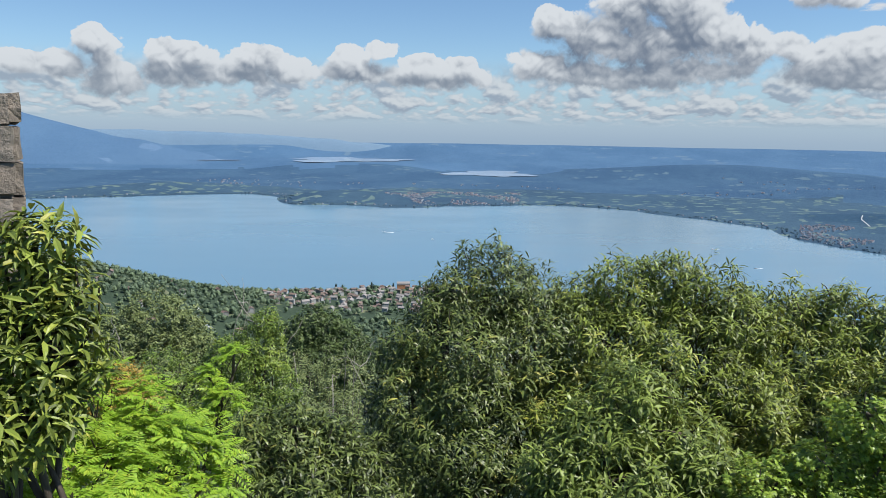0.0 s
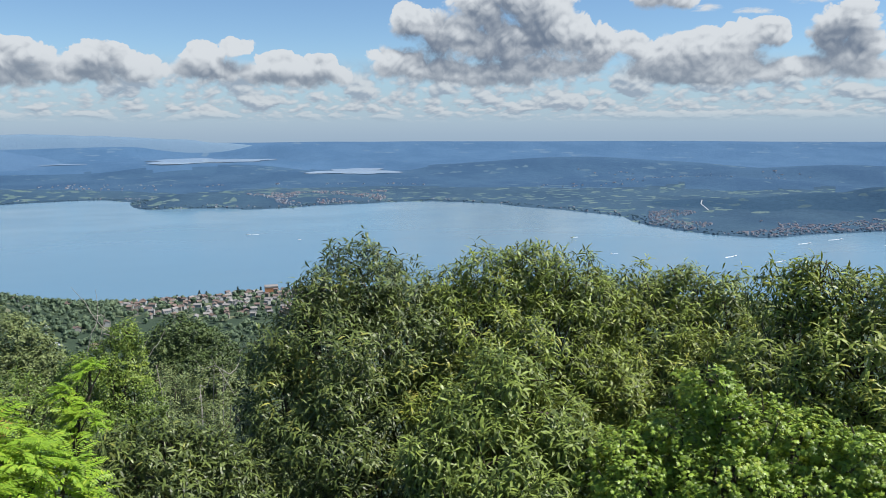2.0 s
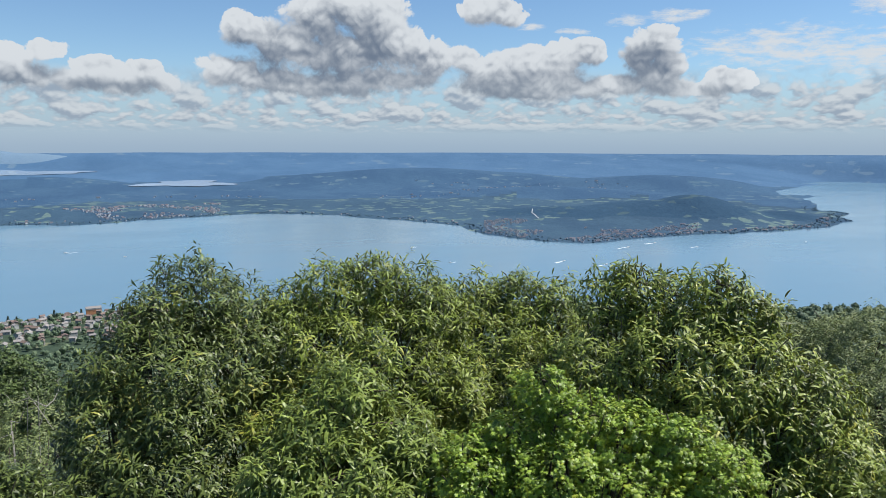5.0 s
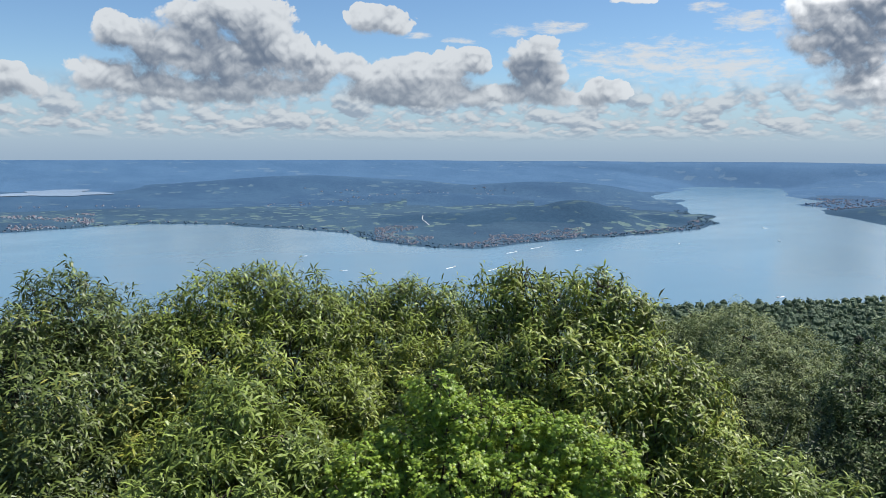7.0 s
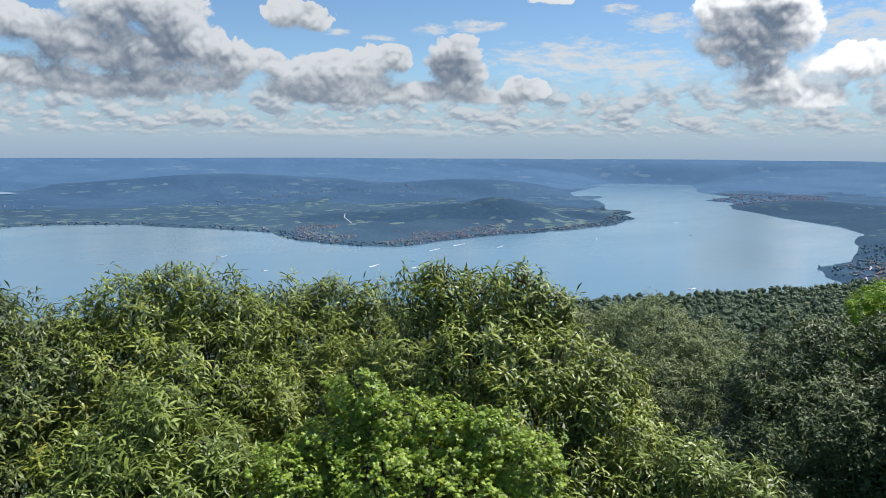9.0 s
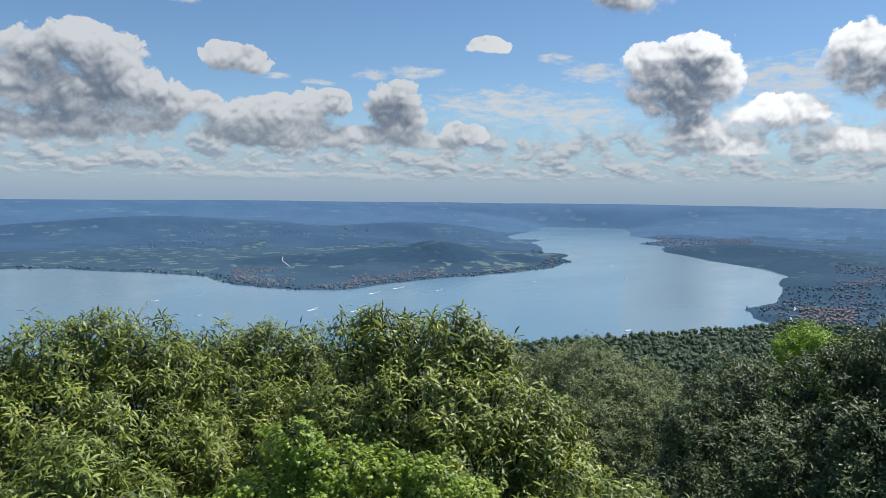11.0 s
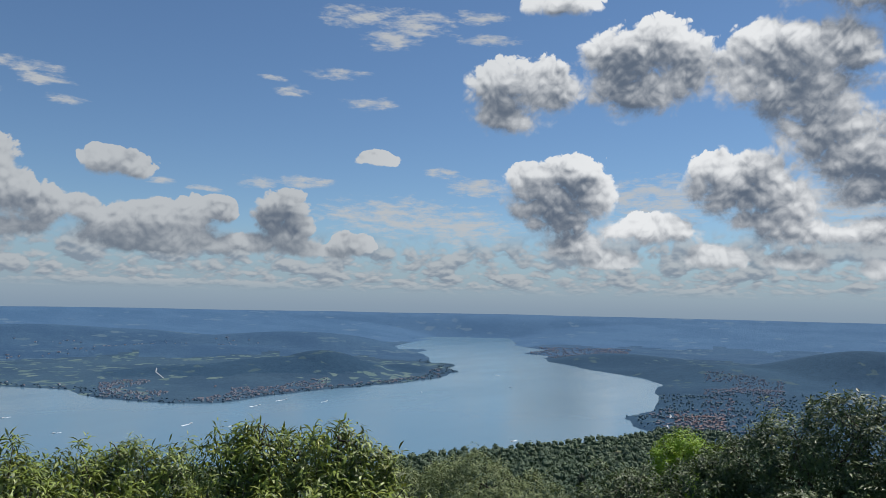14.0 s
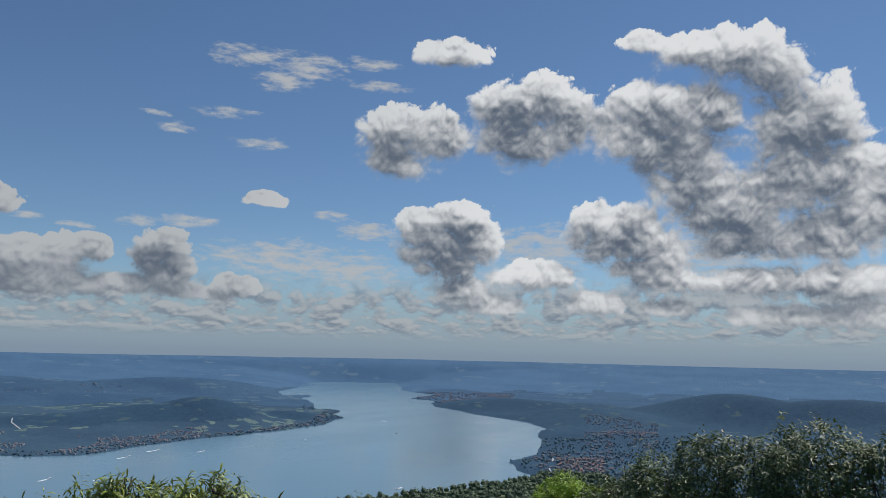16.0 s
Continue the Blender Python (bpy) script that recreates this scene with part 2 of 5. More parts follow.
M_AILANTHUS = leaf_material("locust_leaf", (0.15, 0.29, 0.02), (0.32, 0.50, 0.045), (0.50, 0.58, 0.06), rough=0.45, through_light=0.28)
M_GREY = leaf_material("grey_green_leaf", (0.065, 0.10, 0.034), (0.28, 0.34, 0.125), (0.2, 0.21, 0.08), rough=0.5, tip_share=0.06)
M_IVY = leaf_material("ivy_leaf", (0.045, 0.09, 0.016), (0.22, 0.32, 0.055), (0.34, 0.42, 0.07), rough=0.4)
M_ORANGE = leaf_material("turning_leaf", (0.20, 0.15, 0.025), (0.40, 0.25, 0.05), (0.48, 0.34, 0.07), rough=0.5, tip_share=0.3)
M_BRIGHT = leaf_material("bright_leaf", (0.14, 0.27, 0.015), (0.30, 0.48, 0.03), (0.45, 0.55, 0.04), rough=0.5, through_light=0.28)
M_NEEDLE = leaf_material("needle_leaf", (0.018, 0.035, 0.02), (0.035, 0.06, 0.03), (0.05, 0.07, 0.03), rough=0.6, tip_share=0.03)


def bark_material():
    mat, N = material("bark")
    pos = N.add("ShaderNodeTexCoord").outputs["Object"]
    n = N.noise(N.v("MULTIPLY", pos, (14, 14, 3)), 1.0, 6, 0.65)
    c = N.mix(n, (0.035, 0.028, 0.022), (0.14, 0.115, 0.09))
    finish(N, c, 0.9, n, 0.02)
    return mat


M_BARK = bark_material()


def dead_wood_material():
    mat, N = material("dead_wood")
    pos = N.add("ShaderNodeTexCoord").outputs["Object"]
    n = N.noise(N.v("MULTIPLY", pos, (20, 20, 4)), 1.0, 5, 0.6)
    finish(N, N.mix(n, (0.2, 0.18, 0.16), (0.42, 0.4, 0.37)), 0.85, n, 0.01)
    return mat


M_DEAD = dead_wood_material()


def water_material(name, base, rough):
    mat, N = material(name)
    pos = N.add("ShaderNodeNewGeometry").outputs["Position"]
    big = N.noise(N.v("MULTIPLY", pos, (0.002, 0.0045, 1)), 1.0, 4, 0.55)
    wind = N.step(big, 0.35, 0.65)
    ripple = N.noise(N.v("MULTIPLY", pos, (0.25, 0.25, 1)), 1.0, 5, 0.7)
    b = N.add("ShaderNodeBsdfPrincipled", {"Base Color": (*base, 1), "Roughness": N.m("MULTIPLY_ADD", wind, 0.06, rough), "IOR": 1.333, "Specular IOR Level": 0.5,
              "Normal": N.add("ShaderNodeBump", {"Height": ripple, "Distance": 0.12, "Strength": 0.15}).outputs[0]})
    N.add("ShaderNodeOutputMaterial", {"Surface": b.outputs[0]})
    return mat


M_WATER = water_material("lake_water", (0.122, 0.216, 0.288), 0.15)
# small lakes: the horizon sky's reflection is painted as a pale base
M_LAGOON = water_material("small_lake_water", (0.46, 0.53, 0.60), 0.04)


def land_material(name, wood_a, wood_b, field_a, field_b, field_share, cell, relief=4.0):
    """Woods and fields: dark wooded ground, lighter field parcels in between, cloud-shadow swathes in the colour."""
    mat, N = material(name)
    pos = N.add("ShaderNodeNewGeometry").outputs["Position"]
    wobble = N.v("MULTIPLY_ADD", N.v("SUBTRACT", N.noise(pos, 0.012, 3, 0.6, out=1), (0.5, 0.5, 0.5)), (60, 60, 0), pos)
    flat = N.v("MULTIPLY", wobble, (1, 1, 0))
    woods = N.noise(flat, 0.05, 6, 0.65)
    # large dark and light swathes paint cloud shadows into the ground colour
    broad = N.noise(N.v("MULTIPLY", flat, (1, 0.6, 1)), 0.0042, 4, 0.6)
    c = N.mix(N.m("ADD", N.m("MULTIPLY", N.step(woods, 0.3, 0.7), 0.45), N.m("MULTIPLY", N.step(broad, 0.38, 0.62), 0.55)), wood_a, wood_b)
    vor = N.add("ShaderNodeTexVoronoi", {"Vector": flat, "Scale": 1.0 / cell}, feature="F1")
    pick = N.add("ShaderNodeSeparateColor", {0: vor.outputs["Color"]})
    region = N.noise(flat, 0.0026, 4, 0.6)
    chosen = N.m("GREATER_THAN", N.m("ADD", pick.outputs[0], N.m("MULTIPLY_ADD", region, 1.2, -0.6)), 1.0 - field_share)
    edge = N.step(N.add("ShaderNodeTexVoronoi", {"Vector": flat, "Scale": 1.0 / cell}, feature="DISTANCE_TO_EDGE").outputs["Distance"], 0.02, 0.07)
    c = N.mix(N.m("MULTIPLY", chosen, edge), c, N.mix(pick.outputs[1], field_a, field_b))
    grain = N.noise(flat, 0.16, 5, 0.75)
    c = N.mix(N.m("MULTIPLY", N.step(grain, 0.42, 0.68), 0.45), c, tuple(0.62 * q for q in wood_a))
    finish(N, c, 0.95, grain, relief, 0.1)
    return mat


# the land by distance from the overlook, summer haze put into its colours
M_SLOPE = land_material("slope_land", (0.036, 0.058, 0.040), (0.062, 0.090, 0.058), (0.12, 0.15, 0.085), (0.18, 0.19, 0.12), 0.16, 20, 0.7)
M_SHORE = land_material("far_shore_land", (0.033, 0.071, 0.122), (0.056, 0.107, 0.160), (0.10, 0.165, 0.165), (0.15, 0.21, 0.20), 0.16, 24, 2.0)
# dark colour of the wooded hills and of the cloud-shaded land at right
M_WOODED_SHADE = land_material("wooded_hill", (0.025, 0.061, 0.110), (0.043, 0.093, 0.150), (0.06, 0.105, 0.13), (0.08, 0.13, 0.15), 0.04, 24, 2.0)
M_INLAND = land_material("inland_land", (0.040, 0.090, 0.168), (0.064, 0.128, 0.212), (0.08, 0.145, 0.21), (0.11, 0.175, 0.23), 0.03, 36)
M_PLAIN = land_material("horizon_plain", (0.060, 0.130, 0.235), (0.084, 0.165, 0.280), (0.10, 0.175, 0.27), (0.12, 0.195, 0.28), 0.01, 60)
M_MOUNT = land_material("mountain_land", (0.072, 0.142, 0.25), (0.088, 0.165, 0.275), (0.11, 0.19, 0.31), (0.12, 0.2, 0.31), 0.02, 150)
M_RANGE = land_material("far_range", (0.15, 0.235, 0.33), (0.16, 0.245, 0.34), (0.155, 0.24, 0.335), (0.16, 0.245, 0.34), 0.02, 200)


# ---- fast meshes ----
def mesh_object(name, verts, faces, mats, parent=None, label="", smooth=False, slots=None):
    """A mesh from an (n, 3) array and a list of (m, k) face arrays."""
    me = bpy.data.meshes.new(name)
    verts = np.asarray(verts, dtype=np.float32)
    faces = [np.asarray(f, dtype=np.int32) for f in faces if len(f)]
    me.vertices.add(len(verts))
    me.vertices.foreach_set("co", verts.ravel())
    loops = np.concatenate([f.ravel() for f in faces])
    sizes = np.concatenate([np.full(len(f), f.shape[1], dtype=np.int32) for f in faces])
    me.loops.add(len(loops))
    me.loops.foreach_set("vertex_index", loops)
    me.polygons.add(len(sizes))
    me.polygons.foreach_set("loop_start", np.concatenate([[0], np.cumsum(sizes)[:-1]]).astype(np.int32))
    if slots is not None:
        me.polygons.foreach_set("material_index", np.asarray(slots, dtype=np.int32))
    me.polygons.foreach_set("use_smooth", np.full(len(sizes), smooth, dtype=bool))
    for mt in mats if isinstance(mats, (list, tuple)) else [mats]:
        me.materials.append(mt)
    me.update(calc_edges=True)
    ob = new(name, me)
    if parent:
        ob.parent = parent
    if label:
        ob["label"] = label
    return ob


def at(az, r):
    a = radians(az)
    return r * math.sin(a), r * math.cos(a)


# ---- the lake and the land ----
FAR_SHORE = [(-2600, 1500), (-1700, 1850), (-1172, 2070), (-973, 2161), (-792, 2276), (-600, 2336), (-500, 2250), (-461, 2084), (-404, 2012),
             (-291, 2028), (-160, 1972), (-55, 1986), (8, 2043), (212, 2092), (343, 2096), (515, 1997), (645, 1790), (728, 1620), (712, 1440),
             (762, 1310), (829, 1240), (901, 1243), (989, 1266), (1150, 1273), (1379, 1250), (1543, 1268), (1715, 1340), (1770, 1425), (1930, 1520), (1900, 1600)]
BAY = [(2140, 1830), (2250, 1975), (2440, 2060), (2300, 2100), (2500, 2335), (3150, 2660), (2990, 2700), (3400, 2830), (3657, 2459), (3058, 2046), (2894, 1751),
       (2590, 1690), (2527, 1512), (2312, 1398), (2184, 1210), (2075, 1052), (2000, 900), (1855, 771), (1618, 680), (1384, 592), (1250, 595), (1183, 546), (1143, 491)]
NEAR_SHORE = [(1040, 500), (940, 545), (840, 590), (700, 640), (540, 760), (350, 880), (120, 950), (-20, 945), (-100, 925), (-200, 893), (-290, 880),
              (-420, 930), (-640, 1010), (-900, 960), (-1500, 900), (-2600, 700)]
LAKE = np.array(FAR_SHORE + BAY + NEAR_SHORE, dtype=float)
_rng = np.random.default_rng(5)


def broken(poly, n=3):
    """Breaks each stretch of a shore into smaller bights."""
    for k in range(n):
        out = []
        for a, b in zip(poly, np.roll(poly, -1, axis=0)):
            out.append(a)
            ln = np.hypot(*(b - a))
            if ln > 30:
                nrm = np.array([a[1] - b[1], b[0] - a[0]]) / ln
                out.append((a + b) / 2 + nrm * _rng.normal(0, min(ln * 0.05, 9)))
        poly = np.array(out)
    return poly


LAKE = broken(LAKE)


def lake_distance(x, y):
    """Metres from the shore: positive on land, negative on the water."""
    x, y = np.ravel(x), np.ravel(y)
    best = np.full(x.shape, 1e9)
    inside = np.zeros(x.shape, dtype=bool)
    for (ax, ay), (bx, by) in zip(LAKE, np.roll(LAKE, -1, axis=0)):
        dx, dy = bx - ax, by - ay
        t = np.clip(((x - ax) * dx + (y - ay) * dy) / (dx * dx + dy * dy + 1e-9), 0, 1)
        best = np.minimum(best, (x - ax - t * dx) ** 2 + (y - ay - t * dy) ** 2)
        if ay != by:
            cross = ((ay > y) != (by > y)) & (x < dx * (y - ay) / dy + ax)
            inside ^= cross
    return np.where(inside, -1, 1) * np.sqrt(best)


# hills: x, y, spread along and across, turn, height
HILLS = [
    (*at(41.7, 2080), 110, 100, -42, 60), (*at(38.5, 2040), 170, 100, -38, 42), (*at(33.5, 2030), 190, 90, -36, 26), (*at(48.2, 2130), 80, 55, -48, 26),
    (*at(19.5, 3550), 430, 190, -19, 64), (*at(27.0, 3500), 300, 160, -27, 42), (*at(40.0, 3250), 420, 150, -40, 58), (*at(31.0, 2900), 260, 120, -31, 30),
    (*at(-10.5, 2200), 130, 60, 10, 32), (*at(-6.0, 2190), 110, 50, 6, 26), (*at(-20.5, 2650), 200, 90, 20, 24),
    (*at(80.5, 2430), 200, 110, -80, 80), (*at(89.0, 2430), 260, 120, -89, 80), (*at(70.5, 2250), 160, 130, -70, 42), (*at(64.0, 2700), 200, 110, -64, 34),
    (*at(75.0, 1750), 180, 120, -75, 20), (*at(-34.0, 790), 150, 150, 0, 80), (*at(-27.0, 1000), 110, 70, 25, 12),
]
WOODED = HILLS[:5] + HILLS[6:7] + HILLS[11:14]
LAGOONS = {"small_lake": (*at(3.6, 3560), 185, 250, -4), "small_lake_far": (*at(-7.6, 4120), 300, 330, 7), "small_lake_thin": (*at(-18.0, 4060), 150, 80, 18)}


def smooth01(t):
    t = np.clip(t, 0, 1)
    return t * t * (3 - 2 * t)


def wave_noise(x, y, scale, seed):
    """A cheap smooth field from crossing waves, about -1 to 1."""
    g = np.random.default_rng(seed)
    s = 0
    for k in range(9):
        a, f, ph = g.uniform(0, 2 * math.pi), g.uniform(0.6, 2.4) / scale, g.uniform(0, 6.28)
        s = s + np.sin((x * math.cos(a) + y * math.sin(a)) * f + ph) / (1 + 0.4 * k)
    return s / 3.0


def far_rise(r):
    return 133.0 * np.clip((r - 3000) / 1850, 0, 1.05) ** 2


def height(x, y):
    x, y = np.ravel(np.asarray(x, float)), np.ravel(np.asarray(y, float))
    r = np.hypot(x, y)
    az = np.degrees(np.arctan2(x, y))
    d = lake_distance(x, y)
    behind = smooth01((np.abs((az - 25 + 180) % 360 - 180) - 88) / 45)
    slope = 196 * np.exp(-r / 260)
    behind = behind * smooth01(r / 70)
    slope = slope * (1 - behind) + (196 + 0.10 * r) * behind
    hills = np.zeros_like(x)
    for hx, hy, ra, rc, turn, hh in HILLS:
        ca, sa = math.cos(radians(turn)), math.sin(radians(turn))
        u, v = (x - hx) * ca + (y - hy) * sa, -(x - hx) * sa + (y - hy) * ca
        hills = np.maximum(hills, hh * np.exp(-0.5 * ((u / ra) ** 2 + (v / rc) ** 2))) + 0.15 * np.minimum(hills, hh * np.exp(-0.5 * ((u / ra) ** 2 + (v / rc) ** 2)))
    relief = wave_noise(x, y, 150, 3) * 3.0 * smooth01((r - 60) / 500) + wave_noise(x, y, 420, 4) * 6.0 * smooth01((r - 2400) / 800) * (1 - 0.9 * smooth01((r - 3500) / 900))
    land = slope + hills + far_rise(r) * np.maximum(1 - np.exp(-np.maximum(d, 0) / 300), smooth01((r - 4300) / 400)) + relief
    for lx, ly, ra, rc, turn in LAGOONS.values():
        ca, sa = math.cos(radians(turn)), math.sin(radians(turn))
        u, v = (x - lx) * ca + (y - ly) * sa, -(x - lx) * sa + (y - ly) * ca
        k = 1 - smooth01((np.sqrt((u / ra) ** 2 + (v / rc) ** 2) - 1.2) / 1.0)
        land = land * (1 - k) + (far_rise(math.hypot(lx, ly)) - 3) * k
    rise = 1 - np.exp(-np.maximum(d, 0) / 70)
    z = np.where(d < 0, np.maximum(d * 0.15, -6), 0.8 + np.minimum(d, 20) * 0.05 + rise * np.maximum(land, 0))
    return z


def polar_sheet(az_steps, radii):
    A, Rr = np.meshgrid(np.radians(az_steps), radii)
    x, y = (Rr * np.sin(A)).ravel(), (Rr * np.cos(A)).ravel()
    n, m = len(az_steps), len(radii)
    i = (np.arange(m - 1)[:, None] * n + np.arange(n)[None, :]).ravel()
    j = (np.arange(m - 1)[:, None] * n + (np.arange(n)[None, :] + 1) % n).ravel()
    return x, y, np.stack([i, j, j + n, i + n], 1)


def build_ground():
    az = np.concatenate([np.arange(-48, 104, 0.45), np.arange(104, 312, 4.0)])
    el = np.concatenate([np.linspace(74, 14, 46), np.linspace(13.8, 1.15, 215)])
    radii = np.concatenate([[2.0], 200 / np.tan(np.radians(el)) * 1.0])
    radii = np.unique(np.concatenate([radii[radii < 4000], np.linspace(4000, 4850, 32), np.linspace(4, 55, 18)]))
    x, y, quads = polar_sheet(az, radii)
    z = height(x, y)
    cx, cy = x[quads].mean(1), y[quads].mean(1)
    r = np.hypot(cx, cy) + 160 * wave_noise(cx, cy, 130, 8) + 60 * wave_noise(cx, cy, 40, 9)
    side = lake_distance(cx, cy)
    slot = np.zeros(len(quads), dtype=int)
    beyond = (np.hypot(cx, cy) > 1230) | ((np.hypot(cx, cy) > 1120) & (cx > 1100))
    # farther slots hold bluer base colours in place of thicker air
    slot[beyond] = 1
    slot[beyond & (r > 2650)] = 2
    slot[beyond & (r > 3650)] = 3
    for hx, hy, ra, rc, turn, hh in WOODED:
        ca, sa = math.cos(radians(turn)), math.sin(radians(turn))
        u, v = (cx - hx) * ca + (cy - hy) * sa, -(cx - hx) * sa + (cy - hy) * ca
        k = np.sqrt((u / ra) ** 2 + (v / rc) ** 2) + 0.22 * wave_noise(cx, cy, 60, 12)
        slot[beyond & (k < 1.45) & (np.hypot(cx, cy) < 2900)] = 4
    # land beyond 62 degrees takes the dark slot to imitate cloud shade
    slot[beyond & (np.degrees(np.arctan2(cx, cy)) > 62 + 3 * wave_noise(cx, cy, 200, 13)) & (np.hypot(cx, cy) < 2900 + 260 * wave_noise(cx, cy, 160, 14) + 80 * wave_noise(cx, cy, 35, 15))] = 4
    cap = np.array([[0, 0, float(z[:len(az)].mean())]])
    verts = np.concatenate([np.stack([x, y, z], 1), cap])
    n = len(az)
    tri = np.stack([np.arange(n), (np.arange(n) + 1) % n, np.full(n, len(verts) - 1)], 1)
    ob = mesh_object("ground", verts, [quads[:, ::-1], tri], [M_SLOPE, M_SHORE, M_INLAND, M_PLAIN, M_WOODED_SHADE], smooth=True, slots=np.concatenate([slot, np.zeros(n, int)]))
    return tagged(ob, "wooded hillside, lake shores and hazy plain to the horizon", "ground", kind="structure")


build_ground()


def build_water():
    xs, ys = np.linspace(-2700, 3900, 45), np.linspace(380, 2950, 25)
    X, Y = np.meshgrid(xs, ys)
    n, m = len(xs), len(ys)
    i = (np.arange(m - 1)[:, None] * n + np.arange(n - 1)[None, :]).ravel()
    ob = mesh_object("lake_water", np.stack([X.ravel(), Y.ravel(), np.zeros(X.size)], 1), [np.stack([i, i + 1, i + n + 1, i + n], 1)], M_WATER, smooth=True)
    tagged(ob, "calm pale blue lake with light wind streaks", "lake", kind="structure")
    for name, (lx, ly, ra, rc, turn) in LAGOONS.items():
        a = np.linspace(0, 2 * math.pi, 64, endpoint=False)
        k = 1 + 0.22 * np.sin(3 * a + lx) + 0.14 * np.sin(5 * a + ly) + 0.08 * np.sin(9 * a)
        u, v = ra * k * np.cos(a), rc * k * np.sin(a)
        ca, sa = math.cos(radians(turn)), math.sin(radians(turn))
        z = far_rise(math.hypot(lx, ly)) + 1.0
        ring = np.stack([lx + u * ca - v * sa, ly + u * sa + v * ca, np.full(64, z)], 1)
        verts = np.concatenate([ring, [[lx, ly, z]]])
        tri = np.stack([np.arange(64), (np.arange(64) + 1) % 64, np.full(64, 64)], 1)
        tagged(mesh_object("small_lake", verts, [tri], M_LAGOON), "small pale lake among far woods", "lake", kind="structure")


build_water()


def build_mountains():
    def hill(name, az0, az1, r0, depth, top, mat, label, seed):
        azs = np.linspace(az0, az1, 90)
        ds = np.linspace(-1, 1, 25)
        A, D = np.meshgrid(azs, ds)
        Rr = r0 + D * depth
        x, y = Rr * np.sin(np.radians(A)), Rr * np.cos(np.radians(A))
        crest = top(A) + wave_noise(x, y, 90, seed) * 9
        z = (crest - 20) * (1 - np.abs(D) ** 1.5) + 20 + wave_noise(x, y, 45, seed + 1) * 5
        n, m = 90, 25
        i = (np.arange(m - 1)[:, None] * n + np.arange(n - 1)[None, :]).ravel()
        ob = mesh_object(name, np.stack([x.ravel(), y.ravel(), z.ravel()], 1), [np.stack([i, i + 1, i + n + 1, i + n], 1)[:, ::-1]], mat, smooth=True)
        tagged(ob, label, "mountain", kind="structure")
    # the blue of distance is painted in both mountain materials
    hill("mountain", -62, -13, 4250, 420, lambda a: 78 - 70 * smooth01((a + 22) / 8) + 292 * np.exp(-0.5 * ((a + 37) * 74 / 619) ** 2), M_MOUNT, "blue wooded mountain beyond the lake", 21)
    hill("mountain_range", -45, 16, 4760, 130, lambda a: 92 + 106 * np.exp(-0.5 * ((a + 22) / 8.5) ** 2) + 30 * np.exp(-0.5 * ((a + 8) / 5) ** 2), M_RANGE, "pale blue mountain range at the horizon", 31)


build_mountains()


# ---- trees ----
BLADE = (np.array([(0, 0, 0), (0.5, 0.3, 0.05), (-0.5, 0.3, 0.05), (0, 0.3, 0.0), (0.42, 0.64, 0.0), (-0.42, 0.64, 0.0), (0, 0.64, -0.05), (0, 1, -0.22)]),
         [np.array([(0, 1, 3), (0, 3, 2), (4, 7, 6), (6, 7, 5)]), np.array([(1, 4, 6, 3), (3, 6, 5, 2)])])
LONG = (np.array([(0, 0, 0), (0.42, 0.30, 0.05), (-0.42, 0.30, 0.05), (0.5, 0.62, 0.0), (-0.5, 0.62, 0.0), (0, 1, -0.22)]),
        [np.array([(0, 1, 2), (3, 5, 4)]), np.array([(1, 3, 4, 2)])])
STAR = (np.array([(0, 0.42, 0.05), (0, 0, 0), (0.5, 0.16, -0.05), (0.26, 0.40, 0.0), (0.46, 0.78, -0.08), (0.14, 0.62, 0.0), (0, 1, -0.12), (-0.14, 0.62, 0.0), (-0.46, 0.78, -0.08), (-0.26, 0.40, 0.0), (-0.5, 0.16, -0.05)]),
        [np.array([(0, k, k % 10 + 1) for k in range(1, 11)])])
FLAKE = (np.array([(0, 0, 0), (0.5, 0.45, 0.0), (0, 1, -0.12), (-0.5, 0.45, 0.0)]), [np.array([(0, 1, 2), (0, 2, 3)])])


def unit(v):
    return v / np.maximum(np.linalg.norm(v, axis=-1, keepdims=True), 1e-9)


def blades(base, along, normal, length, width, template):
    """Vertices and faces of many leaves."""
    tv, tf = template
    Y = unit(along)
    X = unit(np.cross(Y, normal))
    Z = np.cross(X, Y)
    v = (base[:, None] + X[:, None] * (tv[None, :, 0:1] * width[:, None, None]) + Y[:, None] * (tv[None, :, 1:2] * length[:, None, None])
         + Z[:, None] * (tv[None, :, 2:3] * length[:, None, None]))
    off = (np.arange(len(base)) * len(tv))[:, None, None]
    return v.reshape(-1, 3), [(f[None] + off).reshape(-1, f.shape[1]) for f in tf]


